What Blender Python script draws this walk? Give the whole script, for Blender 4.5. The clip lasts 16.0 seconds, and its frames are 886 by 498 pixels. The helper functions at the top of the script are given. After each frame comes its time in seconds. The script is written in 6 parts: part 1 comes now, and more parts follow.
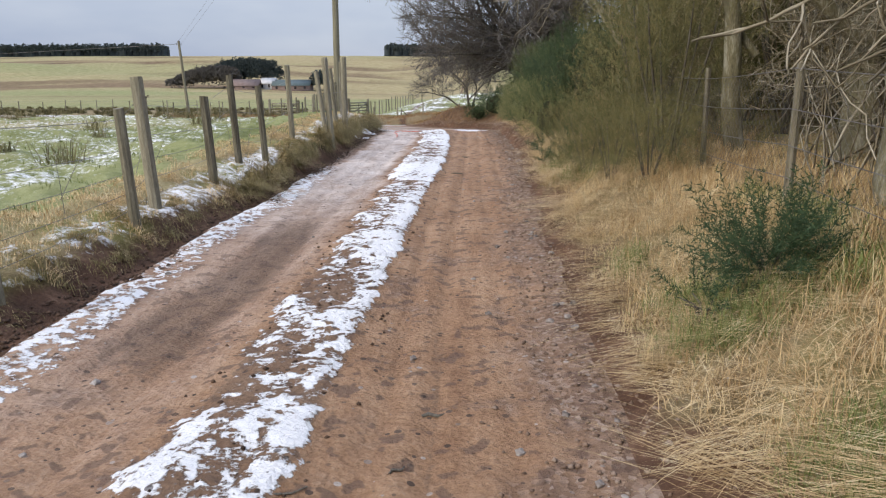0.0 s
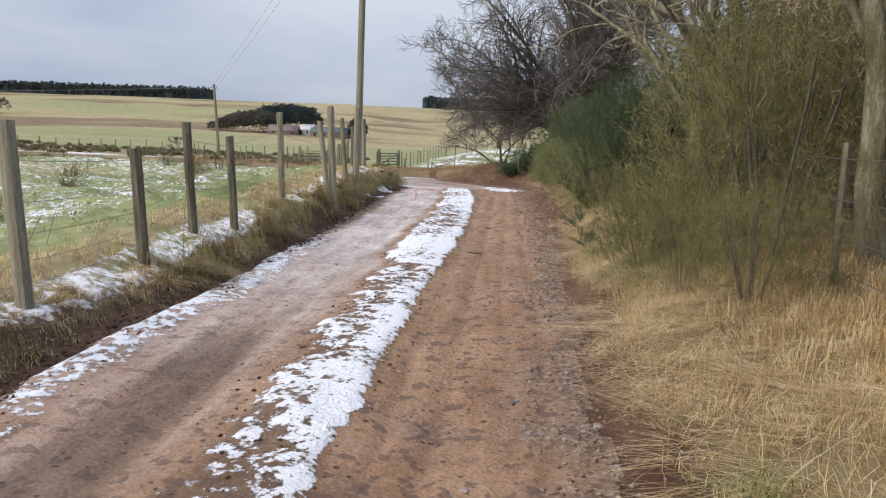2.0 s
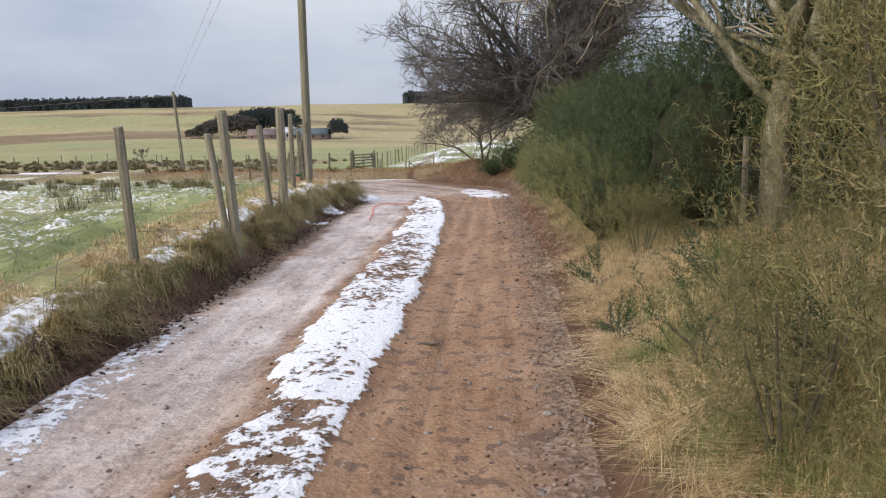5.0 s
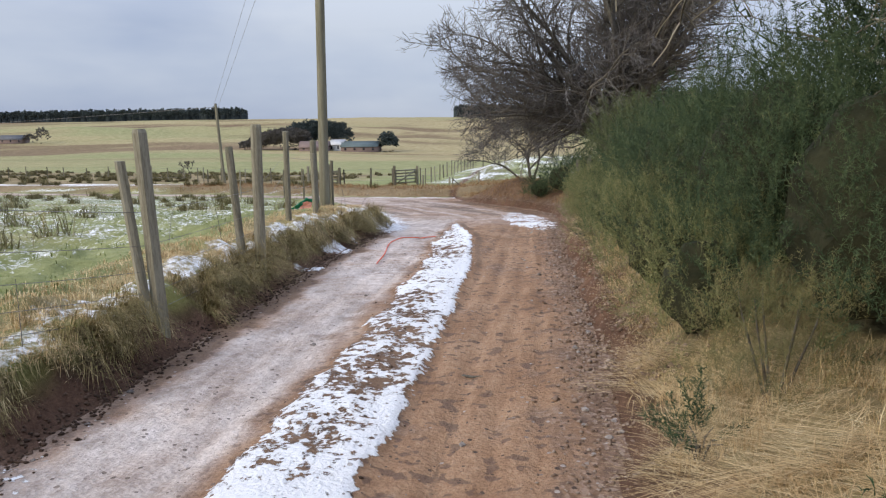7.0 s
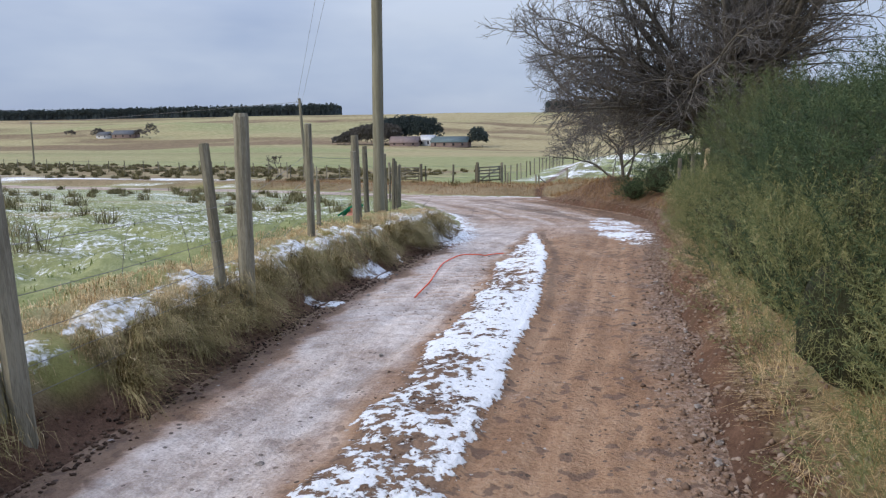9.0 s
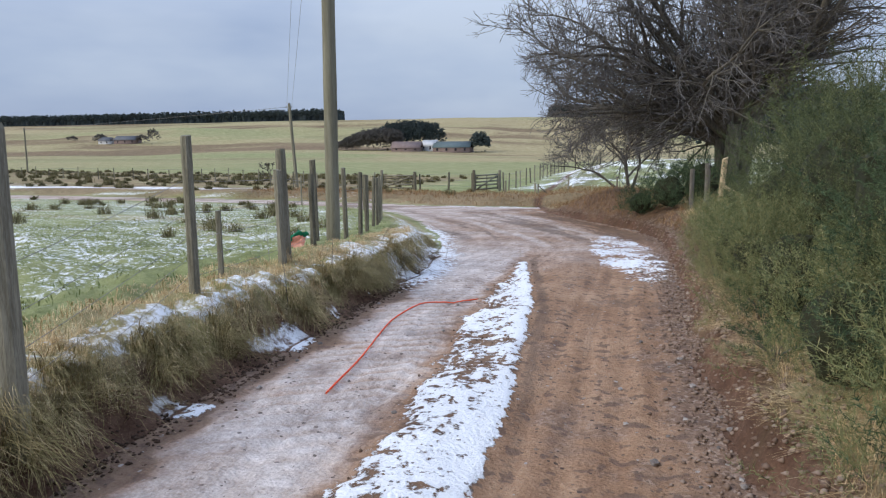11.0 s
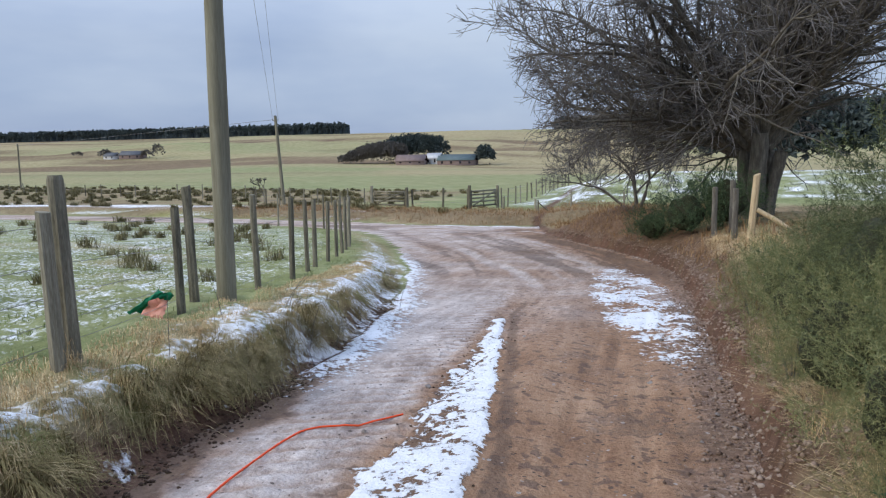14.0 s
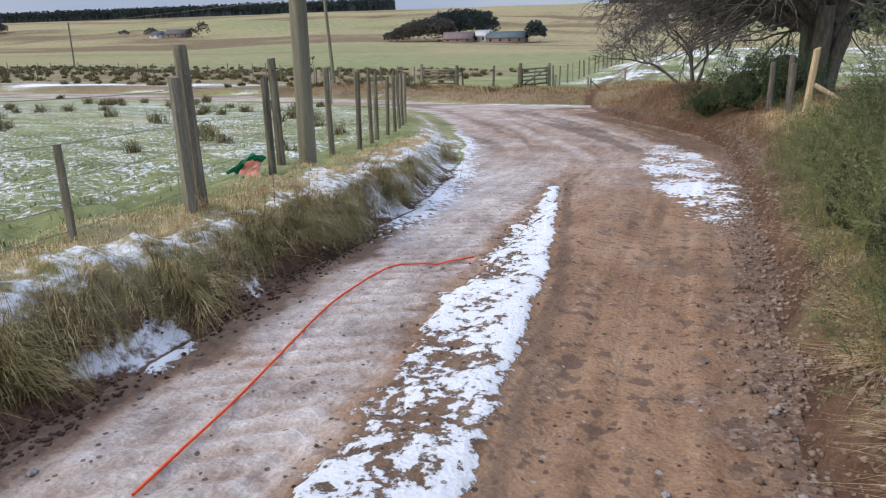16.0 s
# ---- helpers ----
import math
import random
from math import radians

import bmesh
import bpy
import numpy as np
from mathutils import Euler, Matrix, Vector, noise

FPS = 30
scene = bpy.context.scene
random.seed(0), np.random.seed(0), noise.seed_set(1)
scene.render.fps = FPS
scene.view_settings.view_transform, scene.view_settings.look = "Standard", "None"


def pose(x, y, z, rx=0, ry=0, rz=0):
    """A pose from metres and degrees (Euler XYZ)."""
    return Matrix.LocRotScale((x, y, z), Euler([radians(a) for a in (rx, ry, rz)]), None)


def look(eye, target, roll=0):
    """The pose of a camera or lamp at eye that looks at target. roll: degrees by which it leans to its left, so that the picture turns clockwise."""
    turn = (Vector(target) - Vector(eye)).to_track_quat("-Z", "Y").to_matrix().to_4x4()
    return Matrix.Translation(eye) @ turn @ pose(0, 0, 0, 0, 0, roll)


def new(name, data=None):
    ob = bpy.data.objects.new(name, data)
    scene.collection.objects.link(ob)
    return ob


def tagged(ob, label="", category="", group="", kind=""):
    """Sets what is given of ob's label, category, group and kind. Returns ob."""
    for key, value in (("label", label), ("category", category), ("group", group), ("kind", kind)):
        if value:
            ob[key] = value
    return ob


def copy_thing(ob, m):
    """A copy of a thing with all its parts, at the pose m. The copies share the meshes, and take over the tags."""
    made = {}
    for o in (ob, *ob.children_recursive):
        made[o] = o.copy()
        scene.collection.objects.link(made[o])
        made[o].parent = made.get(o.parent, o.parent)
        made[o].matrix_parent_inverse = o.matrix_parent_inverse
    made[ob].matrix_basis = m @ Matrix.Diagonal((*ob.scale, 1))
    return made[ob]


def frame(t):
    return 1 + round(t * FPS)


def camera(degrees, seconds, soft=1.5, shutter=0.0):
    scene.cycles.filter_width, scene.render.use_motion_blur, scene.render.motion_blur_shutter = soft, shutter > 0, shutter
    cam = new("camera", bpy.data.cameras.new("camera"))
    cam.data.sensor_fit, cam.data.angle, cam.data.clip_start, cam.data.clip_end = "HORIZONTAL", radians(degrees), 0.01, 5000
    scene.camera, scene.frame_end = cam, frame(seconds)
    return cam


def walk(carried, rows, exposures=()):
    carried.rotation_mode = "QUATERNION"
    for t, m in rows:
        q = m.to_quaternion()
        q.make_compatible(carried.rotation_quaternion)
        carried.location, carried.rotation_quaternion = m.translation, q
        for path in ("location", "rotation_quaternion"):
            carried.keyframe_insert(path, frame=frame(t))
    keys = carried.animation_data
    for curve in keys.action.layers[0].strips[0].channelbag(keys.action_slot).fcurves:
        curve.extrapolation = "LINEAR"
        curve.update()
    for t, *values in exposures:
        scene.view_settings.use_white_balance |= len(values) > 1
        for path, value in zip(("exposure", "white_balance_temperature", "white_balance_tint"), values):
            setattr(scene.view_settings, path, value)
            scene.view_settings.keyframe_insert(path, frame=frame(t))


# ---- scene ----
cam = camera(63.7, 16.0, 1.2)
PATH = [
    (0, (0.465, 0.711, 1.283), (0.386, 2.657, 0.826), -0.1),
    (0.5, (0.51, 1.19, 1.322), (0.332, 3.145, 0.94), -0.2),
    (1, (0.5, 1.698, 1.35), (0.339, 3.656, 0.975), 0.4),
    (1.5, (0.606, 2.208, 1.372), (0.452, 4.177, 1.06), 0.1),
    (2, (0.577, 2.771, 1.352), (0.412, 4.738, 1.033), 2.3),
    (2.5, (0.642, 3.274, 1.367), (0.543, 5.244, 1.036), 0.6),
    (3, (0.642, 3.88, 1.406), (0.516, 5.853, 1.101), 0.2),
    (3.5, (0.628, 4.447, 1.453), (0.496, 6.417, 1.139), -1.0),
    (6, (0.803, 7.489, 1.512), (0.661, 9.456, 1.175), -1.1),
    (6.5, (0.847, 8.143, 1.57), (0.588, 10.103, 1.272), -1.5),
    (7, (0.828, 8.722, 1.593), (0.557, 10.681, 1.296), -0.5),
    (7.5, (0.855, 9.311, 1.567), (0.567, 11.27, 1.287), -0.4),
    (8, (0.849, 9.88, 1.557), (0.495, 11.824, 1.253), -0.4),
    (10.5, (0.691, 12.986, 1.672), (0.049, 14.857, 1.376), -0.4),
    (11, (0.688, 13.567, 1.684), (0.165, 15.474, 1.39), -0.5),
    (11.5, (0.69, 14.194, 1.712), (0.157, 16.095, 1.396), -1.0),
    (12, (0.659, 14.769, 1.723), (0.241, 16.704, 1.439), -0.4),
    (12.5, (0.724, 15.369, 1.749), (0.468, 17.347, 1.594), -0.5),
    (13, (0.655, 15.903, 1.727), (0.448, 17.889, 1.602), 0.5),
    (13.5, (0.607, 16.363, 1.719), (0.271, 18.325, 1.529), -0.4),
    (14, (0.57, 16.848, 1.723), (0.028, 18.755, 1.464), -0.9),
    (14.5, (0.438, 17.069, 1.69), (-0.221, 18.932, 1.383), 0.2),
    (15, (0.529, 16.902, 1.649), (-0.151, 18.744, 1.269), 0.0),
    (15.5, (0.63, 16.551, 1.685), (-0.061, 18.37, 1.221), -1.6),
    (16, (0.617, 16.054, 1.676), (-0.032, 17.856, 1.099), -1.2),
]
EXPOSURES = [(0.0, 0.10, 7650, 10), (2.0, 0.09, 7750, 10), (3.5, 0.09, 7950, 10), (6.0, 0.12, 7850, 12), (7.0, 0.04, 7500, 10), (8.0, 0.0, 7200, 10), (10.5, -0.05, 6900, 8), (12.0, -0.05, 6850, 8), (13.0, -0.04, 6750, 7), (14.5, -0.08, 6800, 8), (16.0, -0.04, 7200, 10)]
walk(cam, [(t, look(eye, target, roll)) for t, eye, target, roll in PATH], EXPOSURES)

# ---------------------------------------------------------------- world and light
SUN_ELEV, SUN_ROT = 32.0, 228.0
world = bpy.data.worlds.new("sky")
scene.world = world
world.use_nodes = True
wn, wl = world.node_tree.nodes, world.node_tree.links
wn.clear()
w_out = wn.new("ShaderNodeOutputWorld")
w_bg = wn.new("ShaderNodeBackground")
w_sky = wn.new("ShaderNodeTexSky")
w_sky.sky_type = "NISHITA"
w_sky.sun_disc = False
w_sky.sun_elevation, w_sky.sun_rotation = radians(SUN_ELEV), radians(SUN_ROT)
w_co = wn.new("ShaderNodeTexCoord")
w_map = wn.new("ShaderNodeMapping")
w_map.inputs["Scale"].default_value = (1.0, 1.0, 3.2)
w_noise = wn.new("ShaderNodeTexNoise")
w_noise.inputs["Scale"].default_value = 1.7
w_noise.inputs["Detail"].default_value = 5.0
w_noise.inputs["Roughness"].default_value = 0.5
w_ramp = wn.new("ShaderNodeValToRGB")
w_ramp.color_ramp.elements[0].position = 0.36
w_ramp.color_ramp.elements[0].color = (2.9, 4.05, 7.1, 1)
w_ramp.color_ramp.elements[1].position = 0.68
w_ramp.color_ramp.elements[1].color = (6.0, 7.1, 9.5, 1)
w_mix = wn.new("ShaderNodeMixRGB")
w_mix.inputs["Fac"].default_value = 0.8
wl.new(w_co.outputs["Generated"], w_map.inputs["Vector"])
wl.new(w_map.outputs[0], w_noise.inputs["Vector"])
wl.new(w_noise.outputs["Fac"], w_ramp.inputs["Fac"])
wl.new(w_sky.outputs[0], w_mix.inputs["Color1"])
wl.new(w_ramp.outputs[0], w_mix.inputs["Color2"])
# an overcast sky is brighter overhead than at the horizon
w_sep = wn.new("ShaderNodeSeparateXYZ")
wl.new(w_co.outputs["Generated"], w_sep.inputs[0])
w_up = wn.new("ShaderNodeMapRange")
w_up.inputs["From Min"].default_value, w_up.inputs["From Max"].default_value = 0.15, 0.9
w_up.inputs["To Min"].default_value, w_up.inputs["To Max"].default_value = 1.0, 2.6
wl.new(w_sep.outputs[2], w_up.inputs["Value"])
w_mul = wn.new("ShaderNodeVectorMath")
w_mul.operation = "SCALE"
wl.new(w_mix.outputs[0], w_mul.inputs[0])
wl.new(w_up.outputs[0], w_mul.inputs["Scale"])
wl.new(w_mul.outputs[0], w_bg.inputs["Color"])
w_bg.inputs["Strength"].default_value = 0.1
wl.new(w_bg.outputs[0], w_out.inputs["Surface"])

sun_data = bpy.data.lights.new("sun", "SUN")
sun_data.energy, sun_data.angle, sun_data.color = 2.2, radians(20), (1.0, 0.95, 0.87)
sun = new("sun", sun_data)
a, e = radians(SUN_ROT), radians(SUN_ELEV)
sun_dir = Vector((math.sin(a) * math.cos(e), math.cos(a) * math.cos(e), math.sin(e)))
sun.matrix_world = look((0, 0, 60), Vector((0, 0, 60)) - sun_dir)

# ---------------------------------------------------------------- small tools
rng = np.random.default_rng(7)


def hash2(ix, iy, seed):
    h = (ix.astype(np.int64) * 374761393 + iy.astype(np.int64) * 668265263 + seed * 974634777) & 0x7FFFFFFF
    h = ((h ^ (h >> 13)) * 1274126177) & 0x7FFFFFFF
    return ((h ^ (h >> 16)) & 0xFFFF) / 65535.0


def vnoise(x, y, seed=0):
    ix, iy = np.floor(x), np.floor(y)
    fx, fy = x - ix, y - iy
    fx, fy = fx * fx * (3 - 2 * fx), fy * fy * (3 - 2 * fy)
    a, b = hash2(ix, iy, seed), hash2(ix + 1, iy, seed)
    c, d = hash2(ix, iy + 1, seed), hash2(ix + 1, iy + 1, seed)
    return (a + (b - a) * fx) * (1 - fy) + (c + (d - c) * fx) * fy


def fbm(x, y, seed=0, octaves=4):
    total, amp, norm = 0, 1.0, 0.0
    for k in range(octaves):
        total = total + amp * vnoise(x * 2 ** k, y * 2 ** k, seed + k)
        norm += amp
        amp *= 0.55
    return total / norm


def smooth(a, b, x):
    t = np.clip((x - a) / (b - a), 0, 1)
    return t * t * (3 - 2 * t)


def mesh_np(name, verts, faces, material=None, shade=False):
    """A mesh from numpy arrays; faces: one array of equal-sided faces or a list of such arrays."""
    faces = faces if isinstance(faces, list) else [faces]
    me = bpy.data.meshes.new(name)
    verts = np.asarray(verts, np.float32)
    me.vertices.add(len(verts))
    me.vertices.foreach_set("co", verts.ravel())
    counts = np.concatenate([np.full(len(f), f.shape[1]) for f in faces])
    loops = np.concatenate([f.ravel() for f in faces]).astype(np.int32)
    me.loops.add(len(loops))
    me.loops.foreach_set("vertex_index", loops)
    me.polygons.add(len(counts))
    starts = np.concatenate([[0], np.cumsum(counts)[:-1]]).astype(np.int32)
    me.polygons.foreach_set("loop_start", starts)
    me.update(calc_edges=True)
    me.validate()
    if shade:
        me.polygons.foreach_set("use_smooth", np.ones(len(counts), bool))
    if material:
        me.materials.append(material)
    return me


def part(name, data, material, parent, label=""):
    """Links a bmesh or mesh as one object under a thing or a part."""
    if isinstance(data, bmesh.types.BMesh):
        me = bpy.data.meshes.new(name)
        data.to_mesh(me)
        data.free()
        me.materials.append(material)
        data = me
    elif material and not data.materials:
        data.materials.append(material)
    ob = new(name, data)
    ob.parent = parent
    return tagged(ob, label=label)


def empty(name, m, label, category, group=""):
    ob = new(name)
    ob.matrix_basis = m
    ob.empty_display_size = 0.1
    return tagged(ob, label, category, group)


# ---------------------------------------------------------------- materials
def nodes_of(name):
    m = bpy.data.materials.new(name)
    m.use_nodes = True
    return m, m.node_tree.nodes, m.node_tree.links, m.node_tree.nodes["Principled BSDF"]


def put_input(node, key, value, links):
    if isinstance(value, bpy.types.NodeSocket):
        links.new(value, node.inputs[key])
    else:
        node.inputs[key].default_value = value


def noise_node(n, l, scale, detail=4, rough=0.55, vec=None, stretch=None):
    co = n.new("ShaderNodeTexCoord").outputs["Object"] if vec is None else vec
    if stretch:
        mp = n.new("ShaderNodeMapping")
        mp.inputs["Scale"].default_value = stretch
        l.new(co, mp.inputs["Vector"])
        co = mp.outputs[0]
    t = n.new("ShaderNodeTexNoise")
    t.inputs["Scale"].default_value, t.inputs["Detail"].default_value, t.inputs["Roughness"].default_value = scale, detail, rough
    l.new(co, t.inputs["Vector"])
    return t.outputs["Fac"]


def ramp(n, l, fac, stops):
    r = n.new("ShaderNodeValToRGB")
    els = r.color_ramp.elements
    while len(els) < len(stops):
        els.new(0.5)
    for el, (p, c) in zip(els, stops):
        el.position, el.color = p, (*c, 1) if len(c) == 3 else c
    l.new(fac, r.inputs["Fac"])
    return r.outputs["Color"]


def mix(n, l, fac, a, b, kind="MIX"):
    m = n.new("ShaderNodeMixRGB")
    m.blend_type = kind
    for key, v in (("Fac", fac), ("Color1", a), ("Color2", b)):
        put_input(m, key, (*v, 1) if isinstance(v, tuple) and len(v) == 3 else v, l)
    return m.outputs[0]


def maths(n, l, op, a, b=0.0, clamp=False):
    m = n.new("ShaderNodeMath")
    m.operation, m.use_clamp = op, clamp
    put_input(m, 0, a, l)
    put_input(m, 1, b, l)
    return m.outputs[0]


def add_bump(n, l, bsdf, height, strength=0.4, dist=0.01):
    b = n.new("ShaderNodeBump")
    b.inputs["Strength"].default_value, b.inputs["Distance"].default_value = strength, dist
    l.new(height, b.inputs["Height"])
    l.new(b.outputs[0], bsdf.inputs["Normal"])


def surf(name, colours, scale=6.0, fine=60.0, rough=0.85, bump=0.4, dist=0.01, stretch=None, island=0.0, objrand=0.0, metal=0.0):
    """A plain rough surface: two scales of noise through a ramp, with grain relief."""
    m, n, l, b = nodes_of(name)
    big = noise_node(n, l, scale, 4, 0.6, stretch=stretch)
    small = noise_node(n, l, fine, 3, 0.6, stretch=stretch)
    fac = maths(n, l, "ADD", maths(n, l, "MULTIPLY", big, 0.65), maths(n, l, "MULTIPLY", small, 0.35))
    if island:
        g = n.new("ShaderNodeNewGeometry").outputs["Random Per Island"]
        fac = maths(n, l, "ADD", fac, maths(n, l, "MULTIPLY", maths(n, l, "SUBTRACT", g, 0.5), island))
    if objrand:
        g = n.new("ShaderNodeObjectInfo").outputs["Random"]
        fac = maths(n, l, "ADD", fac, maths(n, l, "MULTIPLY", maths(n, l, "SUBTRACT", g, 0.5), objrand))
    k = len(colours)
    col = ramp(n, l, fac, [(0.3 + 0.4 * i / max(1, k - 1), c) for i, c in enumerate(colours)])
    l.new(col, b.inputs["Base Color"])
    b.inputs["Roughness"].default_value, b.inputs["Metallic"].default_value = rough, metal
    b.inputs["Specular IOR Level"].default_value = 0.25
    if bump:
        add_bump(n, l, b, fac, bump, dist)
    return m


def leafy(name, colours, rough=0.75, single=0.5, patch=2.6):
    """Blades, needles and twigs: the colour goes by the single blade."""
    m, n, l, b = nodes_of(name)
    g = n.new("ShaderNodeNewGeometry").outputs["Random Per Island"]
    big = noise_node(n, l, patch, 4, 0.7)
    fac = maths(n, l, "ADD", maths(n, l, "MULTIPLY", g, single), maths(n, l, "MULTIPLY", maths(n, l, "SUBTRACT", maths(n, l, "MULTIPLY", big, 2.0), 0.5), 1.0 - single))
    k = len(colours)
    l.new(ramp(n, l, fac, [(0.15 + 0.7 * i / max(1, k - 1), c) for i, c in enumerate(colours)]), b.inputs["Base Color"])
    b.inputs["Roughness"].default_value = rough
    b.inputs["Specular IOR Level"].default_value = 0.2
    return m


SNOW = (0.84, 0.84, 0.85)


def with_snow(n, l, base, mask, lo=0.45, hi=0.58, grain=22.0, amp=0.9):
    fine = noise_node(n, l, grain, 6, 0.68)
    f = maths(n, l, "ADD", mask, maths(n, l, "MULTIPLY", maths(n, l, "SUBTRACT", fine, 0.5), amp))
    mr = n.new("ShaderNodeMapRange")
    mr.inputs["From Min"].default_value, mr.inputs["From Max"].default_value = lo, hi
    l.new(f, mr.inputs["Value"])
    return mix(n, l, mr.outputs[0], base, SNOW), mr.outputs[0]


def split_mask(n, l):
    at = n.new("ShaderNodeAttribute")
    at.attribute_name = "mask"
    s = n.new("ShaderNodeSeparateColor")
    l.new(at.outputs["Color"], s.inputs[0])
    return s.outputs[0], s.outputs[1], s.outputs[2], at.outputs["Alpha"]


def make_track():
    m, n, l, b = nodes_of("rutted_red_earth")
    snow, frost, gravel, damp = split_mask(n, l)
    big = noise_node(n, l, 1.1, 5, 0.6)
    along = noise_node(n, l, 6.0, 6, 0.65, stretch=(1.0, 0.14, 1.0))
    fine = noise_node(n, l, 60.0, 8, 0.75)
    mid = noise_node(n, l, 17.0, 6, 0.7)
    f = maths(n, l, "ADD", maths(n, l, "ADD", maths(n, l, "MULTIPLY", big, 0.22), maths(n, l, "MULTIPLY", mid, 0.24)), maths(n, l, "ADD", maths(n, l, "MULTIPLY", along, 0.26), maths(n, l, "MULTIPLY", fine, 0.28)))
    earth = ramp(n, l, f, [(0.37, (0.125, 0.06, 0.032)), (0.46, (0.275, 0.15, 0.082)), (0.54, (0.39, 0.235, 0.14)), (0.64, (0.50, 0.335, 0.215))])
    icy = ramp(n, l, f, [(0.38, (0.22, 0.16, 0.13)), (0.48, (0.47, 0.385, 0.335)), (0.60, (0.80, 0.715, 0.66))])
    col = mix(n, l, frost, earth, icy)
    vor = n.new("ShaderNodeTexVoronoi")
    vor.inputs["Scale"].default_value = 38.0
    l.new(n.new("ShaderNodeTexCoord").outputs["Object"], vor.inputs["Vector"])
    pebbles = ramp(n, l, vor.outputs["Color"], [(0.2, (0.12, 0.075, 0.053)), (0.6, (0.25, 0.165, 0.12)), (0.85, (0.36, 0.28, 0.23))])
    col = mix(n, l, gravel, col, pebbles)
    # dark damp spots trodden into the earth, and scattered crumbs
    spot = noise_node(n, l, 9.0, 2, 0.5)
    sp = n.new("ShaderNodeMapRange")
    sp.inputs["From Min"].default_value, sp.inputs["From Max"].default_value = 0.585, 0.625
    sp.inputs["To Max"].default_value = 0.72
    l.new(maths(n, l, "ADD", spot, maths(n, l, "MULTIPLY", maths(n, l, "SUBTRACT", fine, 0.5), 0.12)), sp.inputs["Value"])
    bare_part = maths(n, l, "SUBTRACT", 1.0, maths(n, l, "MULTIPLY", frost, 0.85), True)
    col = mix(n, l, maths(n, l, "MULTIPLY", sp.outputs[0], bare_part), col, (0.13, 0.08, 0.058))
    crumb = n.new("ShaderNodeTexVoronoi")
    crumb.inputs["Scale"].default_value = 26.0
    l.new(n.new("ShaderNodeTexCoord").outputs["Object"], crumb.inputs["Vector"])
    cs = n.new("ShaderNodeSeparateColor")
    l.new(crumb.outputs["Color"], cs.inputs[0])
    near_c = maths(n, l, "LESS_THAN", crumb.outputs["Distance"], maths(n, l, "MULTIPLY", cs.outputs[1], 0.42))
    is_c = maths(n, l, "MULTIPLY", near_c, maths(n, l, "GREATER_THAN", cs.outputs[0], 0.72))
    crumb_col = ramp(n, l, cs.outputs[2], [(0.3, (0.07, 0.045, 0.033)), (0.75, (0.17, 0.115, 0.085)), (0.92, (0.42, 0.37, 0.33))])
    col = mix(n, l, maths(n, l, "MULTIPLY", maths(n, l, "MULTIPLY", is_c, 0.8), bare_part), col, crumb_col)
    wet = n.new("ShaderNodeMapRange")
    wet.inputs["From Min"].default_value, wet.inputs["From Max"].default_value, wet.inputs["To Max"].default_value = 0.55, 0.75, 0.62
    l.new(maths(n, l, "ADD", maths(n, l, "MULTIPLY", damp, 0.75), maths(n, l, "SUBTRACT", maths(n, l, "MULTIPLY", mid, 1.2), 0.45)), wet.inputs["Value"])
    col = mix(n, l, wet.outputs[0], col, ramp(n, l, f, [(0.38, (0.05, 0.032, 0.022)), (0.6, (0.17, 0.105, 0.07))]))
    col, sn = with_snow(n, l, col, snow, 0.46, 0.54, 13.0, 2.0)
    col = mix(n, l, maths(n, l, "MULTIPLY", maths(n, l, "MULTIPLY", near_c, maths(n, l, "GREATER_THAN", cs.outputs[0], 0.80)), 0.75), col, crumb_col)
    l.new(col, b.inputs["Base Color"])
    l.new(maths(n, l, "SUBTRACT", 0.88, maths(n, l, "MULTIPLY", frost, 0.28)), b.inputs["Roughness"])
    b.inputs["Specular IOR Level"].default_value = 0.35
    h = maths(n, l, "ADD", maths(n, l, "MULTIPLY", fine, 0.6), maths(n, l, "ADD", maths(n, l, "MULTIPLY", vor.outputs["Distance"], 0.5), maths(n, l, "ADD", maths(n, l, "MULTIPLY", sn, 0.9), maths(n, l, "MULTIPLY", is_c, 0.8))))
    add_bump(n, l, b, maths(n, l, "ADD", h, maths(n, l, "MULTIPLY", mid, 1.2)), 0.9, 0.016)
    return m


